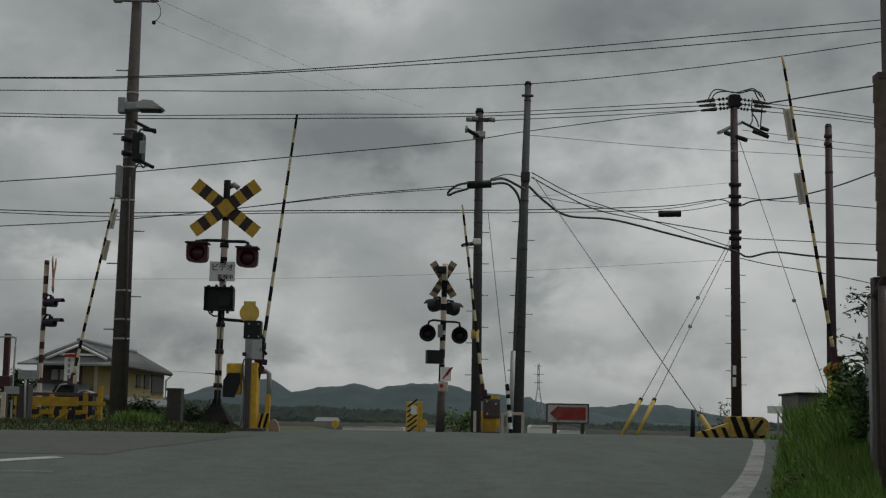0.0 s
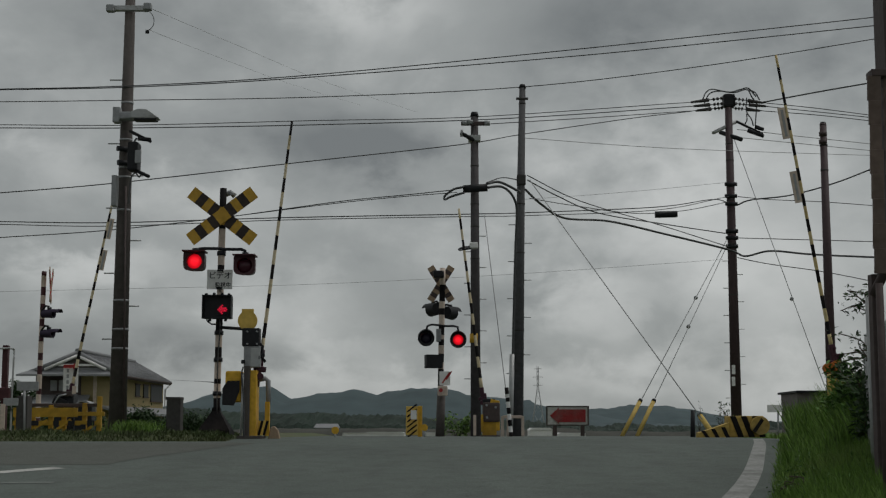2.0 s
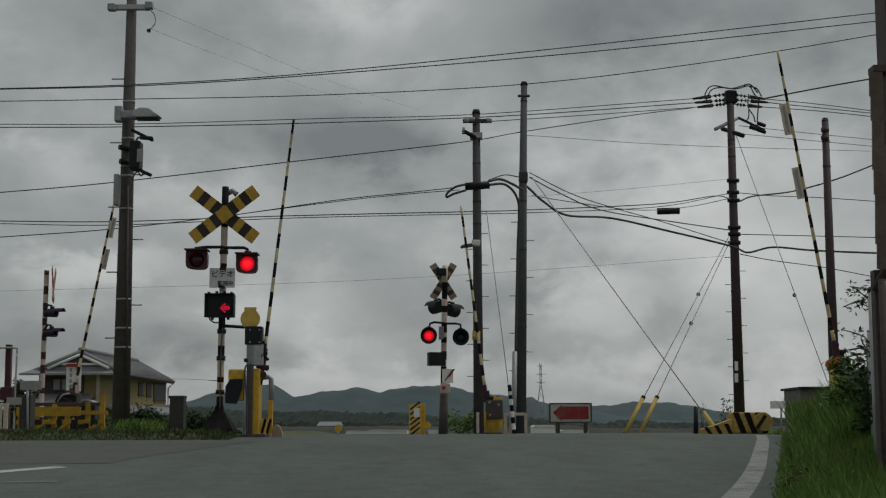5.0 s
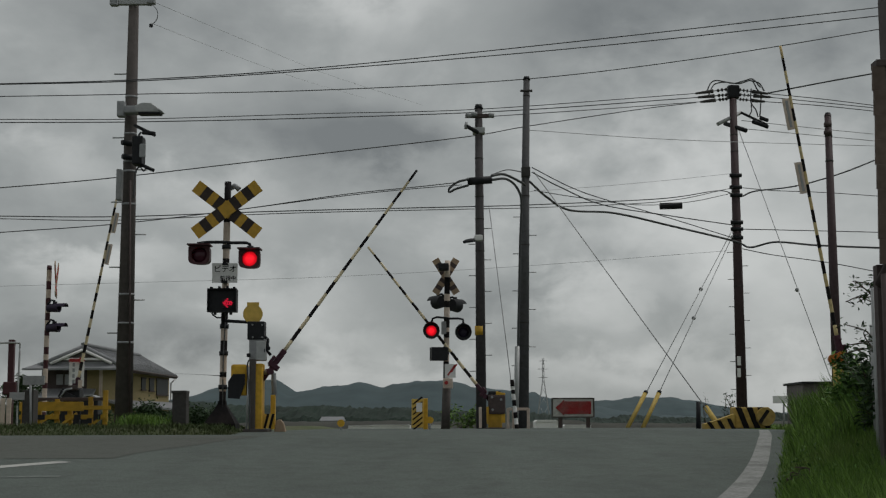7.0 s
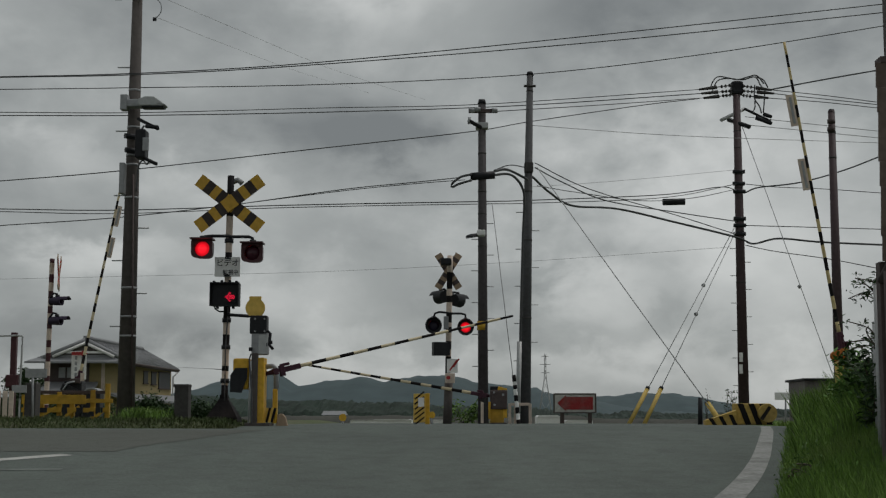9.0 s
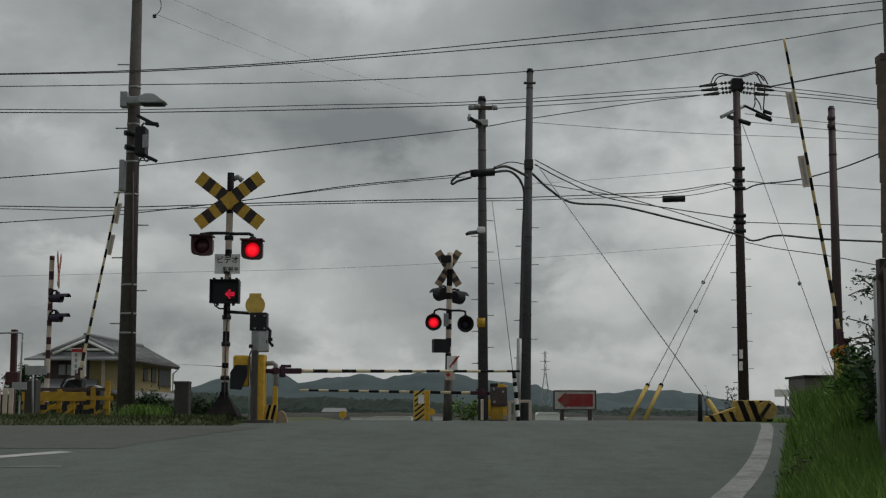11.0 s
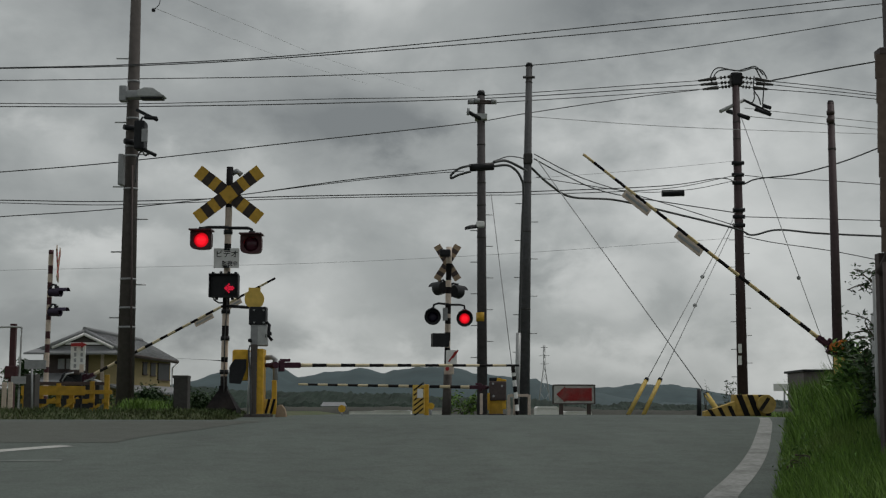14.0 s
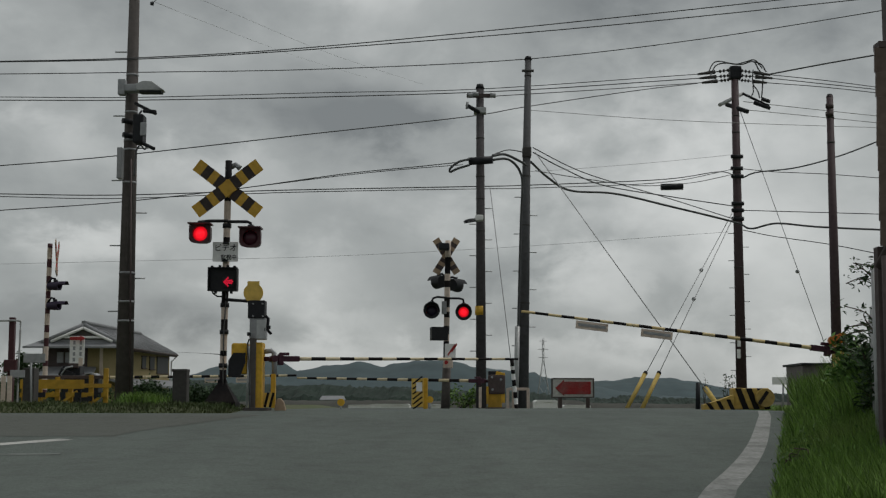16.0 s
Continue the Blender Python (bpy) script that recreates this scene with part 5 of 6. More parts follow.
def house():
    """A long house with its gable to the tracks and its side wall running back."""
    t = thing("house", (-28.0, 111.0, 0.0), "two-storey house with grey tiled gable roof and ochre walls", "house")
    fl, fr, br, bl = Vector((-32.4, 109.6, 5.66)), Vector((-25.5, 109.6, 5.66)), Vector((-24.25, 127.6, 5.60)), Vector((-31.0, 127.6, 5.60))
    p0, p1 = Vector((-28.0, 110.0, 7.36)), Vector((-26.75, 124.0, 7.22))
    # walls: the dark timber front and the ochre side
    a, b, e = Vector((-31.5, 111.0, 0)), Vector((-26.9, 111.0, 0)), 5.62
    c, d = Vector((-24.65, 126.5, 0)), Vector((-30.0, 126.5, 0))
    bm = B()
    low = [bm.verts.new(p) for p in (a, b, c, d)]
    high = [bm.verts.new(p + Vector((0, 0, e))) for p in (a, b, c, d)]
    for i in range(4):
        k = (i + 1) % 4
        bm.faces.new((low[i], low[k], high[k], high[i]))
    bm.faces.new(high)
    wall = part("wall", bm, PLASTER, t, "ochre plaster walls")
    part("timber_front", box(B(), (-29.75, 110.96, 4.5), (3.5, 0.06, 2.2)), BROWN_STEEL, wall, "dark timber front")
    part("corner_board", box(B(), (-26.92, 110.95, 4.4), (0.24, 0.12, 2.3)), CREAM, wall)
    # roof slopes with rows of tile down them
    bm = B()
    f = [bm.verts.new(p) for p in (fl, fr, br, bl, p0, p1)]
    for q in ((1, 2, 5, 4), (3, 0, 4, 5), (2, 3, 5), (3, 2, 1, 0), (0, 1, 4)):
        bm.faces.new([f[k] for k in q])
    roof = part("roof", bm, ROOF_TILE, t, "grey clay tile roof")
    for k in range(30):
        s = (k + 0.5) / 30
        part("roof_rib", rod(B(), fr.lerp(br, s) + Vector((0, 0, 0.02)), p0.lerp(p1, s) + Vector((0, 0, 0.02)), 0.045, n=5), ROOF_TILE, roof)
    for k in range(9):
        s = (k + 0.5) / 9
        part("roof_rib", rod(B(), fl.lerp(bl, s * 0.4) + Vector((0, 0, 0.02)), p0.lerp(p1, s * 0.4) + Vector((0, 0, 0.02)), 0.045, n=5), ROOF_TILE, roof)
    part("ridge", rod(B(), p0 + Vector((0, -0.4, 0.08)), p1 + Vector((0, 0, 0.08)), 0.17, 0.17, 8), ROOF_TILE, roof)
    part("ridge_end", box(B(), p0 + Vector((0, -0.42, 0.06)), (0.36, 0.12, 0.34), 0, 0.06), ROOF_TILE, roof)
    part("hip_ridge", rod(B(), p1, br, 0.14, 0.14, 8), ROOF_TILE, roof)
    # front skirt of roof, gable field and its white boards
    skirt = prism(B(), [(-32.5, 109.0, 5.60), (-25.3, 109.0, 5.60), (-25.9, 110.0, 6.08), (-31.3, 110.0, 6.08)], 0.14)
    part("skirt_roof", skirt, ROOF_TILE, t)
    gable = part("gable", slab(B(), [(-30.4, 6.02), (-28.0, 7.10), (-25.9, 6.02)], 0.3, Matrix.Translation((0, 109.86, 0))), CONCRETE, t, "dark gable field")
    for q, r in (((-30.45, 5.98), (-28.0, 7.03)), ((-28.0, 7.03), (-25.75, 5.98))):
        part("barge_board", rod(B(), (q[0], 109.45, q[1]), (r[0], 109.45, r[1]), 0.115, 0.115, 8), WHITE, gable, "white barge board")
    for q, r in (((-31.2, 5.92), (-28.0, 7.28)), ((-28.0, 7.28), (-25.3, 5.92))):
        part("verge_tiles", rod(B(), (q[0], 109.6, q[1]), (r[0], 109.6, r[1]), 0.17, 0.17, 8), ROOF_TILE, gable)
    part("gable_beam", box(B(), (-28.0, 109.6, 6.32), (2.9, 0.14, 0.17)), WHITE, gable)
    # eaves, gutter and pipe on the long side
    part("eave_board", rod(B(), fr + Vector((0, 0, -0.14)), br + Vector((0, 0, -0.14)), 0.10, 0.10, 8), BROWN_STEEL, t)
    part("gutter", rod(B(), fr + Vector((0.1, 0, -0.06)), br + Vector((0.1, 0, -0.06)), 0.08, 0.08, 8), BROWN_STEEL, t)
    part("downpipe", tube(B(), [br + Vector((0, -0.3, -0.3)), (-24.5, 126.6, 4.95), (-24.5, 126.6, 0.2)], 0.07, 8), WHITE, t)
    # windows along the side wall and in the front
    turn = math.degrees(math.atan2(15.5, 2.25))
    for s0, s1, z0, z1 in ((0.555, 0.615, 4.25, 5.15), (0.675, 0.745, 4.2, 5.15), (0.79, 0.97, 3.9, 5.2)):
        p, q = b.lerp(c, s0), b.lerp(c, s1)
        m = (p + q) / 2
        w = part("window", box(B(), (m.x, m.y, (z0 + z1) / 2), ((q - p).length, 0.16, z1 - z0), turn), GLASS_DARK, t, "window in dark frame")
        part("window_frame", box(B(), (m.x, m.y, z1 + 0.05), ((q - p).length + 0.2, 0.24, 0.1), turn), BROWN_STEEL, w)
        part("window_sill", box(B(), (m.x, m.y, z0 - 0.05), ((q - p).length + 0.2, 0.3, 0.1), turn), BROWN_STEEL, w)
    for x0, x1 in ((-30.35, -29.85), (-29.7, -29.1)):
        w = part("window", box(B(), ((x0 + x1) / 2, 110.9, 4.8), (x1 - x0, 0.1, 0.8)), GREY, t, "pale curtained window")
        part("window_frame", box(B(), ((x0 + x1) / 2, 110.86, 5.24), (x1 - x0 + 0.15, 0.14, 0.08)), BROWN_STEEL, w)
        part("window_sill", box(B(), ((x0 + x1) / 2, 110.84, 4.36), (x1 - x0 + 0.15, 0.2, 0.08)), BROWN_STEEL, w)
    # lower roofs round the ground floor
    part("porch_roof", prism(B(), [(-31.9, 108.2, 3.3), (-27.0, 108.2, 3.3), (-27.3, 110.9, 4.1), (-31.5, 110.9, 4.1)], 0.2), ROOF_TILE, t, "lower grey tiled roof")
    part("porch_wall", box(B(), (-29.4, 109.8, 1.6), (4.2, 2.2, 3.3)), PLASTER, t)
    part("pent_roof", prism(B(), [(-25.2, 112.5, 2.75), (-22.9, 127.6, 2.75), (-24.55, 127.0, 3.30), (-26.75, 112.0, 3.30)], 0.18), ROOF_TILE, t)


house()

part("counterweight", box(B(), None, (0.30, 0.14, 0.16), m=Matrix.Translation((-7.615, 28.600, 1.792)) @ pose(0, 0, 0, 0, 25, 0), bevel=0.02), DARK, gate_d)
bm = B()
prev = None
for k in range(9):
    g = radians(20 + 140 * k / 8)
    cur = [bm.verts.new((-7.13 + q * math.cos(g), y, 1.70 + q * math.sin(g) * 0.75)) for q, y in ((0.17, 28.45), (0.17, 28.85), (0.14, 28.85), (0.14, 28.45))]
    if prev:
        for q in range(4):
            bm.faces.new((prev[q], prev[(q + 1) % 4], cur[(q + 1) % 4], cur[q]))
    prev = cur
part("motor_cover", bm, GREY, gate_d, "curved pale motor cover")
part("gear_case", box(B(), (-7.14, 28.7, 1.42), (0.34, 0.34, 0.62), 0, 0.03), DARK, gate_d)
part("motor_cap", box(B(), (-7.489, 28.700, 1.963), (0.22, 0.3, 0.10), 0, 0.02), BROWN_STEEL, gate_d)
part("bracket", tube(B(), [(-7.63, 28.50, 1.61), (-7.70, 28.50, 1.79), (-7.62, 28.50, 1.92), (-7.48, 28.50, 1.95)], 0.018, 8), GREY, gate_d)
part("plate", box(B(), (-7.327, 28.500, 2.036), (0.08, 0.02, 0.16), 0, 0.004), CREAM, gate_d)

# fittings on the near signal and gate
for p in ((-3.057, 19.520, 3.407), (-3.068, 19.520, 3.165)):
    part("band", rod(B(), Vector(p) - Vector((0, 0, 0.012)), Vector(p) + Vector((0, 0, 0.012)), 0.054, 0.054, 14), DARK, near_post)
for p in ((-3.218, 19.360, 3.063), (-3.111, 19.360, 3.071), (-3.003, 19.360, 3.071), (-2.910, 19.360, 3.063), (-3.165, 19.360, 2.716), (-2.950, 19.360, 2.716)):
    part("panel_lug", box(B(), p, (0.035, 0.05, 0.035), 0, 0.006), DARK, panel)
c = Vector((-2.494, 19.050, 2.194))
part("box_door", box(B(), c, (0.1293, 0.02, 0.2509), 0, 0.006), GALVANISED, gate_a, "pale box door")
part("door_latch", box(B(), c + Vector((0.05, -0.014, 0)), (0.012, 0.012, 0.045), 0, 0.003), DARK, gate_a)
for p in ((-2.620, 19.100, 2.544), (-2.491, 19.100, 2.544), (-2.617, 19.100, 2.378), (-2.488, 19.100, 2.378)):
    part("screw", rod(B(), p, Vector(p) + Vector((0, 0.05, 0)), 0.012, n=8), GREY, gate_a)
part("cable", tube(B(), smooth_line([(-2.65, 19.02, 2.07), (-2.67, 19.02, 1.97), (-2.65, 19.02, 1.76), (-2.63, 19.02, 1.46), (-2.63, 19.02, 1.15)], 6), 0.011), WIRE, gate_a)
part("cable", tube(B(), smooth_line([(-3.08, 19.53, 2.78), (-3.05, 19.53, 2.66), (-3.07, 19.53, 2.16), (-3.07, 19.53, 1.43)], 6), 0.009), WIRE, near_post)
c = Vector((-2.821, 19.080, 1.760))
part("lamp_lens", rod(B(), c, c + Vector((0, 0.02, 0)), 0.055, 0.055, 16), RED_DARK, lampbox)
part("conduit", rod(B(), (-2.675, 19.06, 1.10), (-2.655, 19.06, 1.98), 0.013, n=8), GALVANISED, gate_a, "thin pale conduit")
part("foot_plate", box(B(), (-2.555, 19.250, 1.133), (0.3355, 0.45, 0.05), 0, 0.008), CONCRETE, gate_a)


# ---- far distance ----
def ridge_line(points, x):
    for (x0, z0), (x1, z1) in zip(points, points[1:]):
        if x0 <= x <= x1:
            s = (x - x0) / (x1 - x0)
            s = s * s * (3 - 2 * s)
            return z0 + (z1 - z0) * s
    return points[0][1] if x < points[0][0] else points[-1][1]


def hills(y0, depth, crest, rough, step, label):
    """A wooded range: its crest line, falling to the plain in front and behind."""
    bm = B()
    xs = [crest[0][0] - 300 + step * i for i in range(int((crest[-1][0] - crest[0][0] + 600) / step) + 1)]
    n = 14
    grid = []
    for j in range(n + 1):
        s = j / n
        prof = math.sin(math.pi * s) ** 0.9
        row = []
        for x in xs:
            y = y0 + depth * (s - 0.5)
            z = ridge_line(crest, x) * prof * (1.0 - 0.3 * abs(noise.noise(Vector((x * 0.006, s * 3, y0 * 0.1)))) * abs(s - 0.5) * 2)
            z += rough * noise.fractal(Vector((x * 0.022, y * 0.022, 1.7)), 0.7, 2.1, 6) * (0.3 + prof)
            row.append(bm.verts.new((x, y, max(z, -1) if 0 < j < n else -2)))
        grid.append(row)
    for j in range(n):
        for i in range(len(xs) - 1):
            bm.faces.new((grid[j][i], grid[j][i + 1], grid[j + 1][i + 1], grid[j + 1][i])).smooth = True
    solo("backdrop", bm, HAZED_HILL, label, "hills", "structure")


RIDGE = [(-483.0, 19.1), (-411.2, 47.0), (-366.2, 60.5), (-303.0, 74.1), (-275.8, 75.0), (-237.4, 54.2), (-194.0, 62.3), (-166.8, 65.1), (-137.9, 68.7), (-105.2, 61.4), (-76.2, 65.1), (-44.4, 70.5), (-21.8, 72.3), (10.0, 68.7), (46.2, 60.5), (87.0, 54.2), (132.3, 51.5), (159.4, 39.8), (231.7, 30.8), (303.8, 14.7)]
RIDGE_FAR = [(221.5, 32.4), (272.0, 44.9), (347.7, 52.4), (423.4, 61.2), (461.1, 57.4), (480.1, 61.2), (536.6, 53.7), (586.8, 43.7), (636.9, 33.7), (724.7, 22.4), (900.6, 17.4)]
SPUR = [(57.0, 7.5), (69.4, 22.2), (81.7, 25.1), (98.9, 22.2), (121.0, 14.4), (145.4, 7.5), (174.9, 4.6)]
hills(2300, 700, RIDGE, 3.2, 5, "wooded hills on the horizon, blue haze put into their green colour")
hills(3200, 800, RIDGE_FAR, 3.6, 8, "hills behind the first range, the same blue haze in their colour")
hills(1250, 260, SPUR, 1.8, 4, "dark wooded spur in front of the hills, in their haze colour")
WOOD = [(-162.6, 6.9), (-75.1, 7.9), (-60.2, 6.9), (-46.9, 6.3), (-37.0, 6.6), (-23.8, 6.0), (-13.9, 6.1), (-4.0, 5.1), (7.6, 5.0), (19.2, 4.6), (29.1, 4.0), (45.6, 2.5), (53.8, 3.7), (68.7, 2.7), (83.5, 3.2), (98.4, 4.0), (134.8, 4.3)]


def far_wood():
    """A belt of trees along the plain: one lumpy canopy of crowns."""
    verts, faces = [], []
    n, xs = 12, [-166 + 0.55 * i for i in range(556)]
    for j in range(n + 1):
        s = j / n
        for x in xs:
            y = 388 + 70 * s
            top = ridge_line(WOOD, x * 420 / y)
            lump = noise.noise(Vector((x * 0.75, y * 0.45, 0.4))) * 0.8 + noise.noise(Vector((x * 0.22, y * 0.15, 2.1))) * 0.75 + noise.noise(Vector((x * 2.1, y * 1.3, 5.0))) * 0.45
            verts.append((x, y, (top * 1.0 * min(1.0, 0.35 + s * 1.9) + lump) if 0 < j < n else -0.5))
    w = len(xs)
    for j in range(n):
        for i in range(w - 1):
            a = j * w + i
            faces.append((a, a + 1, a + w + 1, a + w))
    me = bpy.data.meshes.new("distant_trees")
    me.from_pydata(verts, [], faces)
    me.materials.append(FAR_TREES)
    tagged(new("distant_trees", me), "dark green belt of distant trees on the plain", "trees", "", "stuff")


far_wood()


def bank():
    """A long field bank with dry stubble across the plain."""
    bm = B()
    prev = None
    for i in range(160):
        x = -70 + i * 0.9
        h = 1.75 + 0.35 * noise.noise(Vector((x * 0.12, 0.5, 0.2))) + 0.12 * noise.noise(Vector((x * 1.1, 0.1, 0.7)))
        if x > 20:
            h *= 0.85
        cur = [bm.verts.new((x, y, z)) for y, z in ((212, -0.5), (216, h * 0.7), (220, h), (226, h * 0.95), (240, -0.5))]
        if prev:
            for k in range(4):
                bm.faces.new((prev[k], cur[k], cur[k + 1], prev[k + 1])).smooth = True
        prev = cur
    solo("field_bank", bm, FIELD, "grey-brown field bank far across the plain", "field", "structure")


bank()


def far_house(x, y, w, h, label="low grey farm building far across the plain"):
    t = thing("farm_house", (x, y, 0), label, "house", "distant houses")
    part("wall", box(B(), (x, y, h / 2), (w, 6.0, h)), GREY, t)
    bm = B()
    a = [bm.verts.new(p) for p in ((x - w * 0.56, y - 3.4, h), (x + w * 0.56, y - 3.4, h), (x + w * 0.56, y + 3.4, h), (x - w * 0.56, y + 3.4, h))]
    r = [bm.verts.new(p) for p in ((x - w * 0.5, y, h * 1.4), (x + w * 0.5, y, h * 1.4))]
    for f in ((a[0], a[1], r[1], r[0]), (a[2], a[3], r[0], r[1]), (a[1], a[2], r[1]), (a[3], a[0], r[0]), (a[3], a[2], a[1], a[0])):
        bm.faces.new(f)
    part("roof", bm, ROOF_TILE, t)


for x, y, w, h in ((-26.5, 330, 5.0, 2.3), (-62.0, 360, 12, 2.2)):
    far_house(x, y, w, h)


def pylon():
    b, top = Vector((53.231, 800.000, 15.259)), Vector((53.427, 800.000, 38.200))
    b.z = 0.0
    t = thing("power_pylon", b, "grey steel lattice power pylon on the plain", "pylon")
    hgt = top.z
    w0, w1 = 4.1190, 0.4436

    def half(z):
        s = z / hgt
        return w0 + (w1 - w0) * min(1.0, s / 0.66)
    lv = [hgt * s for s in (0, 0.3, 0.46, 0.58, 0.68, 0.78, 0.88, 1.0)]
    for sx, sy in ((-1, -1), (1, -1), (1, 1), (-1, 1)):
        part("tower_leg", tube(B(), [(b.x + sx * half(z), b.y + sy * half(z), z) for z in lv], 0.16, 5), STEEL_WIRE, t)
    for z0, z1 in zip(lv, lv[1:]):
        for s in (-1, 1):
            part("brace", rod(B(), (b.x - s * half(z0), b.y - half(z0), z0), (b.x + s * half(z1), b.y - half(z1), z1), 0.09, n=4), STEEL_WIRE, t)
    for z, w in ((hgt * 0.96, 2.0), (hgt * 0.84, 2.9), (hgt * 0.72, 2.5)):
        part("arm", rod(B(), (b.x - w, b.y, z), (b.x + w, b.y, z), 0.15, n=5), STEEL_WIRE, t)


pylon()


# ---- right-hand verge: fence, neighbouring building, weeds ----
def fence_x(y):
    return 2.80 + 0.28 * (y - 9.0)


fen = thing("sheet_fence", (fence_x(13), 13, ground_z(fence_x(13), 13)), "grey-green metal sheet fence with pale posts", "fence")
for x, y, r, top in ((2.876, 9.35, 0.026, 2.178), (3.470, 11.6, 0.022, 2.298), (3.922, 13.2, 0.020, 2.108), (4.374, 14.8, 0.018, 2.101)):
    part("fence_post", rod(B(), (x, y, ground_z(x, y) - 0.1), (x, y, top), r, r, 10), BROWN_STEEL if y < 10 else GALVANISED, fen)
for k in range(9):
    ya, yb = 9.9 + k * 0.78, 9.9 + (k + 1) * 0.78
    ym = (ya + yb) / 2
    z1 = 2.15 - 0.012 * k
    z0 = ground_z(fence_x(ym), ym) - 0.05
    bm = box(B(), (fence_x(ym) + 0.10, ym, (z0 + z1) / 2), (0.03, 0.79, z1 - z0), -15.6, 0.004)
    part("fence_sheet", bm, GREEN_SHEET, fen)

nb = thing("neighbour_building", (4.2, 10.2, 0.7), "brown lapped-board corner of a neighbouring building", "building")
wx = 3.016
zt, zb = 3.716, 2.304
part("corner_post", box(B(), (3.099, 10.2, (0.55 + zb) / 2), (0.06, 0.10, zb - 0.5), 0, 0.006), BROWN_STEEL, nb, "dark brown corner post")
part("back_wall", box(B(), (wx + 1.62, 10.1, (zb + zt) / 2), (3.0, 0.3, zt - zb), 0, 0.01), BROWN_STEEL, nb)
n = 8
for k in range(n):
    hgt = (zt - zb) / n
    z = zb + hgt * (k + 0.5)
    wide = (0.085, 0.092, 0.080)[k % 3]
    part("siding_board", box(B(), None, (wide, 0.03, hgt * 1.0), m=pose(wx + 0.045, 9.90, z, 6, 0, 0), bevel=0.005), SIDING, nb)
    part("siding_board", box(B(), None, (3.0, 0.03, hgt * 1.0), m=pose(wx + 1.62, 9.935, z, 6, 0, 0), bevel=0.005), SIDING, nb)
part("trim", box(B(), (wx + 1.585, 9.94, zt + 0.02), (3.12, 0.14, 0.05), 0, 0.005), BROWN_STEEL, nb)
part("upper_wall", box(B(), (3.175 + 1.5, 10.1, zt + 0.9), (3.0, 0.25, 1.75), 0, 0.01), BROWN_STEEL, nb)
part("brace", rod(B(), (3.166, 9.900, 2.454), (3.061, 10.100, 2.176), 0.035, 0.035, 10), BROWN_STEEL, nb)
part("ground_beam", box(B(), (3.099 + 1.75, 10.45, 0.4), (3.2, 0.3, 0.9)), BROWN_STEEL, nb)


def blades(name, count, place, height, width, lean, material, label, seed, category="grass"):
    """Many bent blades of grass in one mesh."""
    rng = random.Random(seed)
    verts, faces = [], []
    for _ in range(count):
        x, y, hk = place(rng)
        z = ground_z(x, y) - 0.02
        h = height * hk * rng.uniform(0.55, 1.15)
        a = rng.uniform(0, 2 * math.pi)
        w = width * rng.uniform(0.7, 1.3)
        dx, dy = math.cos(a) * w, math.sin(a) * w
        ln = rng.uniform(0.2, 1.0) * lean * h
        b = rng.uniform(0, 2 * math.pi)
        lx, ly = math.cos(b) * ln, math.sin(b) * ln
        i = len(verts)
        verts += [(x - dx, y - dy, z), (x + dx, y + dy, z), (x + dx * 0.8 + lx * 0.35, y + dy * 0.8 + ly * 0.35, z + h * 0.6), (x - dx * 0.8 + lx * 0.35, y - dy * 0.8 + ly * 0.35, z + h * 0.6), (x + lx, y + ly, z + h)]
        faces += [(i, i + 1, i + 2, i + 3), (i + 3, i + 2, i + 4)]
    me = bpy.data.meshes.new(name)
    me.from_pydata(verts, [], faces)
    me.materials.append(material)
    tagged(new(name, me), label, category, "", "stuff")


def verge_place(rng):
    y = 8.0 + 11.0 * rng.random() ** 1.1
    e = verge_x(y)
    s = rng.random()
    x = e - 0.04 + (fence_x(y) - e + 0.6) * s
    return x, y, 0.5 + 0.75 * ease(0.0, 0.35, s)


def tall_place(rng):
    y = rng.uniform(13.5, 18.9)
    e = verge_x(y)
    s = rng.random()
    return e + 0.1 + s * 1.5, y, 0.40 + 0.6 * ease(0.0, 0.7, s) + 0.4 * ease(15.5, 17.5, y) * (1 - s)


def left_place(rng):
    x = rng.uniform(-11.0, -2.9)
    y = rng.uniform(18.2, 20.6)
    n = 0.5 + noise.noise(Vector((x * 1.3, y * 1.3, 0.3)))
    return x, y, max(0.2, min(1.2, n * 1.3)) * (1.0 if y > 19.2 else 0.45) * (0.6 if x < -4.75 or x > -3.75 else 1.0)


def far_place(rng):
    x = rng.uniform(4.2, 14.0)
    y = rng.uniform(20.5, 36.0)
    if x > 0 and x < verge_x(19) + 0.4 + 0.1 * (y - 19):
        x += 3
    return x, y, 0.7


blades("verge_grass", 46000, verge_place, 0.25, 0.0048, 0.5, GRASS, "lush green grass on the roadside verge", 1)
blades("tall_weeds", 12000, tall_place, 0.68, 0.010, 0.5, GRASS, "tall green weeds crowding the fence", 2, "weeds")
blades("roadside_grass", 14000, left_place, 0.14, 0.007, 0.8, DRY_GRASS, "short dull grass along the tracks", 3)
blades("edge_grass", 11000, lambda rng: (rng.uniform(-11.5, -2.72), 18.17 + 1.1 * rng.random() ** 1.3, 1.0), 0.075, 0.008, 1.0, DRY_GRASS, "short dull grass at the edge of the asphalt", 7)
blades("grass_tuft", 900, lambda rng: (rng.gauss(-4.2, 0.16), rng.uniform(19.2, 20.2), 1.0), 0.19, 0.006, 0.8, GRASS, "bright green tuft of grass at the pole", 6)
blades("trackside_grass", 7000, far_place, 0.22, 0.009, 0.6, GRASS, "rough grass beyond the tracks", 4)


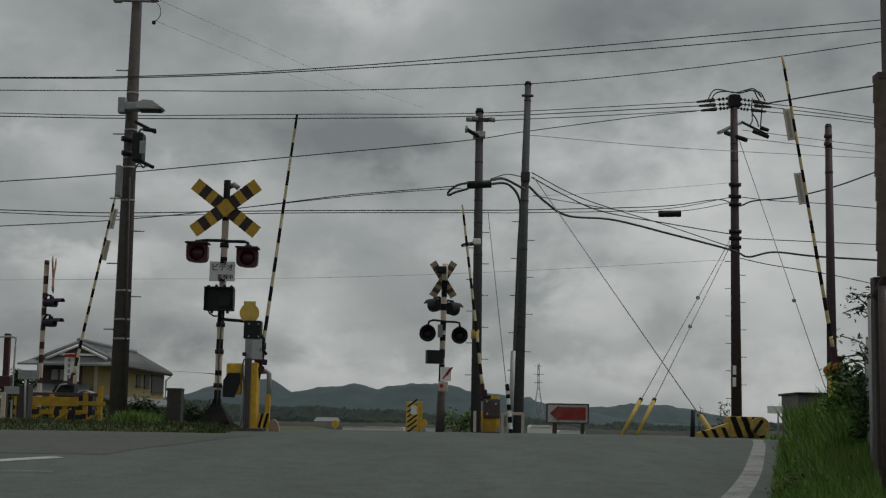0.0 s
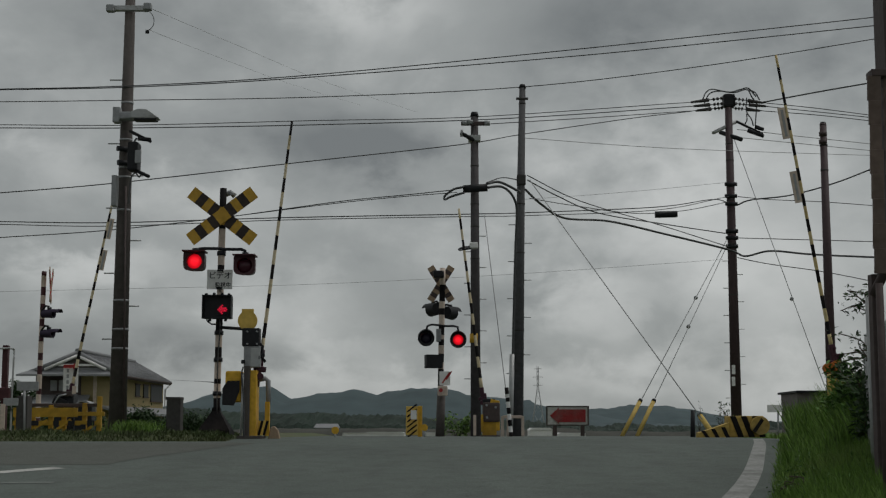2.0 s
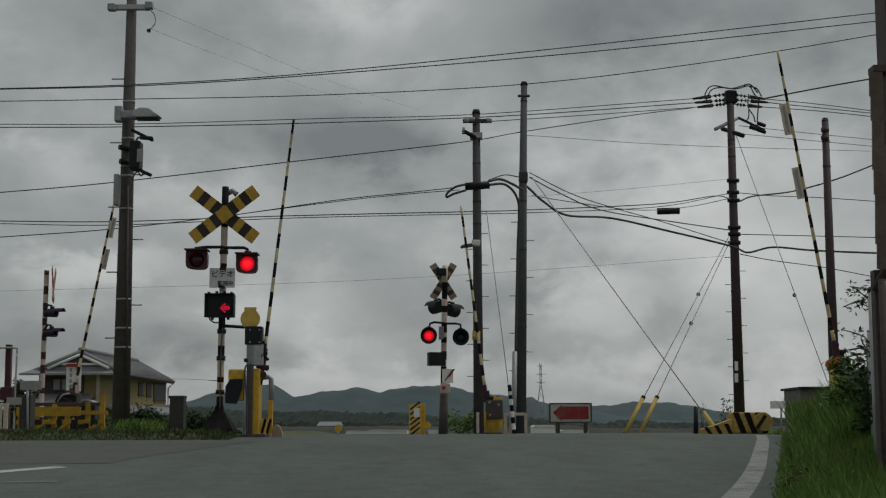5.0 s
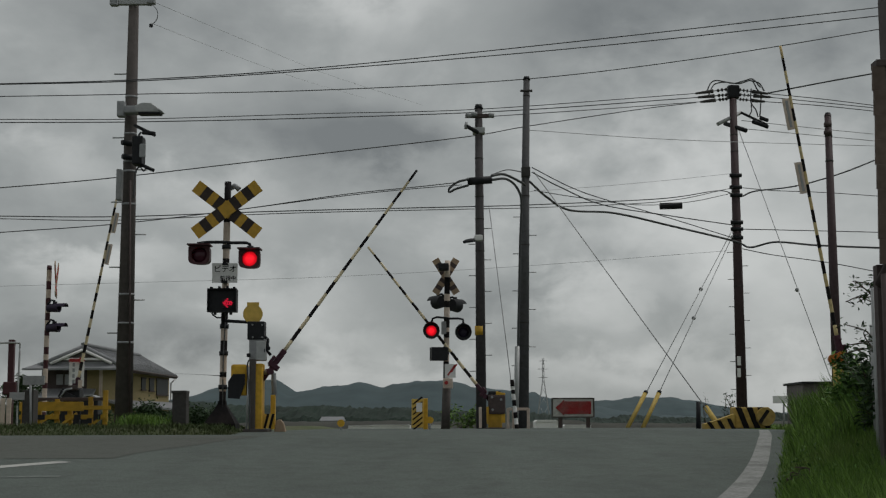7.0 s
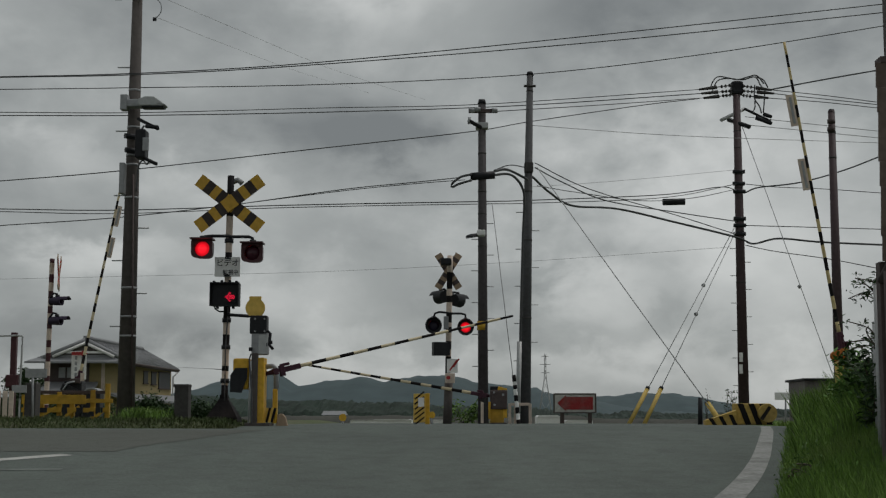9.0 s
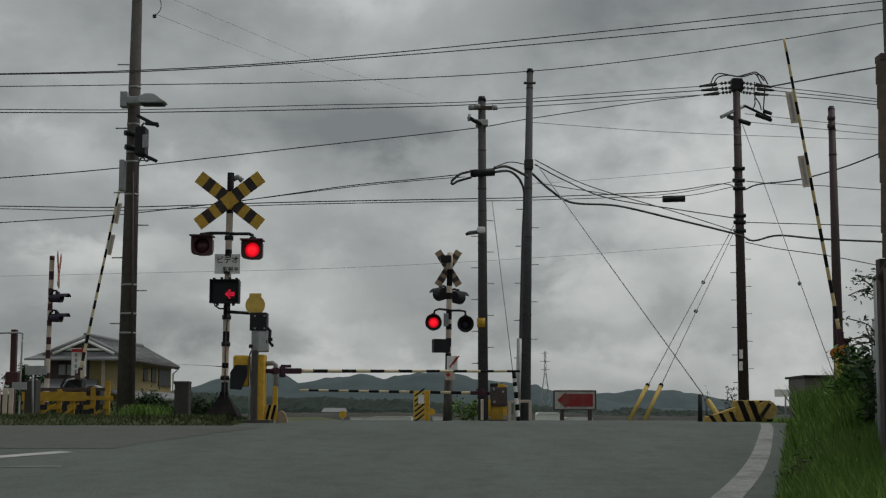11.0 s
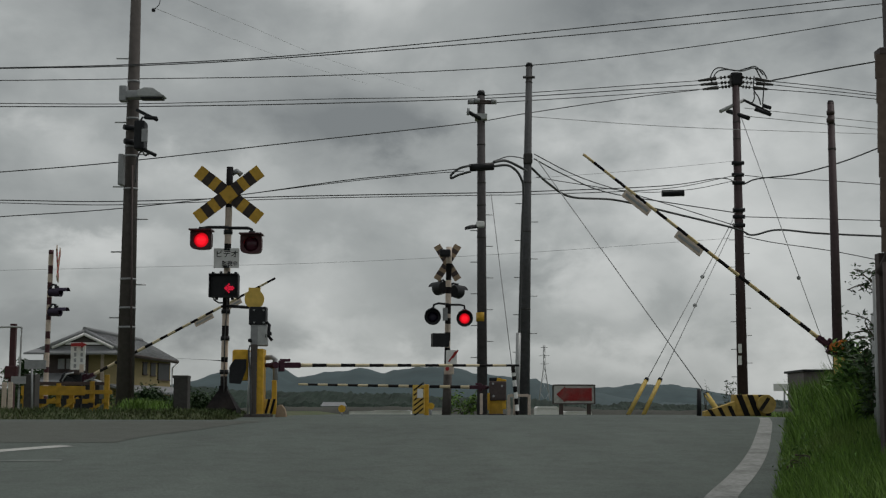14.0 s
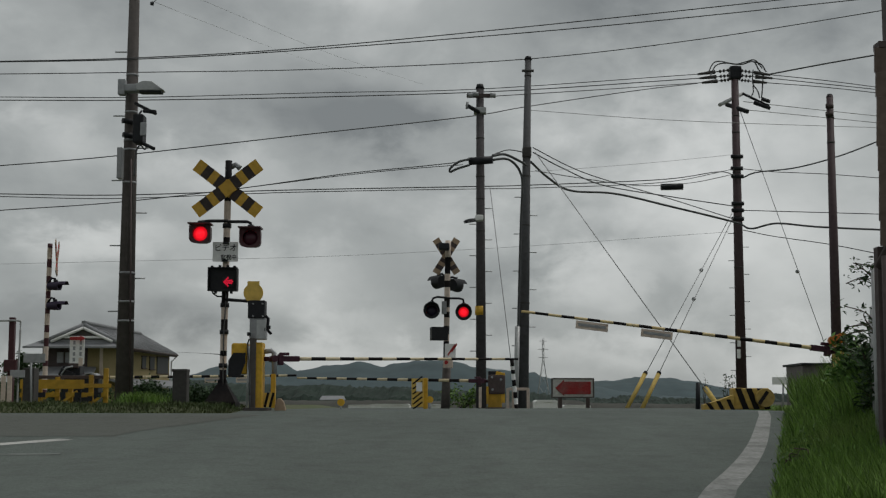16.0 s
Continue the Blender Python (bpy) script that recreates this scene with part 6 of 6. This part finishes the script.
def shrub(name, base, twigs, spread, leaf, count, seed, label, category="shrub", dark=None, loose=1.0):
    """Woody stems with many separate leaves, open towards the edge."""
    rng = random.Random(seed)
    base = Vector(base)
    t = thing(name, base, label, category)
    stems = B()
    tips = []
    for k in range(twigs):
        end = base + Vector((rng.uniform(*spread[0]), rng.uniform(*spread[1]), rng.uniform(*spread[2])))
        mid = base.lerp(end, 0.5) + Vector((rng.uniform(-0.1, 0.1), rng.uniform(-0.1, 0.1), 0.08))
        line = smooth_line([base, mid, end], 6)
        tube(stems, line, 0.005, 5)
        tips.append(line)
    part("branch", stems, BARK, t)
    verts, faces = [], []
    for _ in range(count):
        line = tips[rng.randrange(len(tips))]
        p = line[min(len(line) - 1, int(len(line) * (1 - 0.75 * rng.random() ** 1.6)))]
        p = p + Vector((rng.gauss(0, 0.065), rng.gauss(0, 0.08), rng.gauss(0, 0.07))) * loose
        q = Euler((rng.uniform(-0.9, 0.9), rng.uniform(-0.9, 0.9), rng.uniform(0, 6.28))).to_matrix()
        s = leaf * rng.uniform(0.6, 1.3)
        i = len(verts)
        for v in ((-s, 0, 0), (-s * 0.2, s * 0.38, 0.12 * s), (s, 0, -0.15 * s), (-s * 0.2, -s * 0.38, 0.12 * s)):
            verts.append(tuple(p - base + q @ Vector(v)))
        faces.append((i, i + 1, i + 2, i + 3))
    me = bpy.data.meshes.new("leaves")
    me.from_pydata(verts, [], faces)
    me.materials.append(dark or LEAF)
    ob = new("leaves", me)
    ob.parent = t
    tagged(ob, kind="stuff")


fx = fence_x(13.5)
shrub("hedge_shrub", (fx + 0.02, 13.4, ground_z(fx, 13.4)), 14, ((-0.25, 0.2), (-0.3, 0.5), (0.35, 0.92)), 0.045, 900, 11, "dark leafy shrub leaning over the fence")
shrub("hedge_spray", (3.80, 12.3, 2.16), 7, ((-0.40, -0.12), (-0.2, 0.2), (0.05, 0.30)), 0.028, 110, 12, "open leafy branches reaching over the fence", loose=0.45)
shrub("hedge_spray", (3.80, 12.5, 1.74), 6, ((-0.36, -0.10), (-0.2, 0.2), (0.05, 0.34)), 0.030, 75, 24, "open leafy branches reaching over the fence", loose=0.45)
shrub("weed_bush", (5.10, 17.2, 1.0), 26, ((-0.22, 0.40), (-0.6, 0.3), (0.15, 0.80)), 0.05, 5200, 13, "dense green weeds around the gate", "bush", LEAF_LIGHT)
shrub("weed_bush", (4.46, 15.4, 0.95), 24, ((-0.20, 0.3), (-0.4, 0.5), (0.2, 0.98)), 0.045, 4600, 16, "dense green weeds around the gate", "bush", LEAF_LIGHT)
shrub("dark_bush", (-4.322, 21.500, 1.125), 22, ((-0.45, 0.42), (-0.2, 0.3), (0.08, 0.34)), 0.035, 4400, 14, "low dark bush beside the stone bollard", "bush")
shrub("dark_bush", (-4.185, 24.000, 1.135), 20, ((-0.5, 0.45), (-0.2, 0.3), (0.08, 0.28)), 0.035, 3400, 17, "low dark bush behind the signal", "bush")
shrub("trackside_weed", (0.311, 33.000, 1.084), 16, ((-0.4, 0.7), (-0.3, 0.3), (0.1, 0.55)), 0.05, 700, 15, "light green weeds beyond the far signal", "weeds", GRASS)
shrub("trackside_weed", (5.879, 30.000, 1.118), 7, ((-0.15, 0.15), (-0.1, 0.1), (0.3, 0.72)), 0.04, 120, 18, "spindly plant beside the pole", "weeds")
shrub("trackside_weed", (4.924, 27.500, 1.125), 3, ((-0.05, 0.05), (-0.05, 0.05), (0.4, 0.75)), 0.03, 30, 19, "thin upright weed at the roadside", "weeds")
shrub("dark_hedge", (-13.852, 45, 1.0), 26, ((-1.3, 1.0), (-0.5, 0.8), (0.3, 1.75)), 0.07, 5200, 21, "dark green hedge behind the pipe frame", "hedge")
shrub("dark_hedge", (-9.198, 34, 1.0), 26, ((-1.1, 1.3), (-0.5, 0.8), (0.1, 0.75)), 0.05, 5200, 22, "dark green hedge behind the yellow fence", "hedge")
shrub("dark_hedge", (-8.198, 40, 0.9), 22, ((-1.0, 1.1), (-0.5, 0.8), (0.1, 0.62)), 0.05, 4200, 23, "dark green hedge below the house", "hedge")
for k, (dx, y) in enumerate(((0.35, 10.6), (0.8, 11.8), (0.3, 12.9), (0.9, 13.6), (0.5, 14.9), (0.25, 16.2), (0.7, 10.0), (0.15, 11.4))):
    x = verge_x(y) + dx
    shrub("weed_clump", (x, y, ground_z(x, y)), 9, ((-0.16, 0.16), (-0.16, 0.16), (0.06, 0.20)), 0.022, 130, 30 + k, "leafy weeds among the verge grass", "weeds", LEAF_LIGHT)


# ---- what moves ----
def motions():
    def swing(ob, side, away, rows):
        loc = ob.location.copy()
        base = pose(*loc, 0, 0, 0)
        turn = pose(0, 0, 0, 0, 0, side * away)
        keys = []
        for t, a in rows:
            keys.append((t, base @ turn @ pose(0, 0, 0, 0, -side * a, 0) @ turn.inverted()))
        walk(ob, keys)

    def lowering(t0, t1, up, down):
        rows = [(0.0, up), (t0 - 0.3, up), (t0, up)]
        n = 5
        rows += [(t0 + (t1 - t0) * k / n, up + (down - up) * k / n) for k in range(1, n + 1)]
        return rows + [(t1 + 0.3, down), (max(16.0, t1 + 0.6), down)]

    swing(BOOM_A, 1, 19.0, lowering(5.50, 9.71, 83.4, 0.6))
    swing(BOOM_B, -1, 15.0, lowering(5.40, 9.54, 82.7, 1.1))
    swing(BOOM_D, 1, -12.0, lowering(11.30, 15.32, 78.6, 0.4))
    swing(BOOM_C, -1, -12.0, [(0.0, 80.3), (11.1, 80.3), (11.32, 79.9), (11.6, 75.7), (12.0, 69.4), (12.5, 60.6), (13.0, 52.1), (13.5, 44.1),
                              (14.0, 36.0), (14.5, 28.2), (15.0, 20.7), (15.5, 13.5), (16.0, 6.1)])

    def flash(ob, first_lit):
        """Turns the lens: lit face to the road from each first time on, dark face from the other."""
        loc = ob.location.copy()
        a, rows = 180.0, [(0.0, 180.0)]
        lit, t = False, 0.9
        while t <= 16.01:
            want = (round((t - 0.9) / 0.6) % 2 == 0) == first_lit
            if want != lit:
                rows += [(t - 0.1, a), (t - 0.0667, a + 60), (t - 0.0333, a + 120), (t, a + 180)]
                a, lit = a + 180, want
            t += 0.6
        if rows[-1][0] < 16.0:
            rows.append((16.0, a))
        walk(ob, [(t, pose(*loc, 0, 0, r)) for t, r in rows])

    flash(NEAR_R, True)
    flash(NEAR_L, False)
    flash(FAR_L, True)
    flash(FAR_R, False)
    loc = ARROW.location.copy()
    walk(ARROW, [(t, pose(*loc, 0, 0, a)) for t, a in ((0, 180), (0.8, 180), (0.8333, 240), (0.8667, 300), (0.9, 360), (16, 360))])


motions()
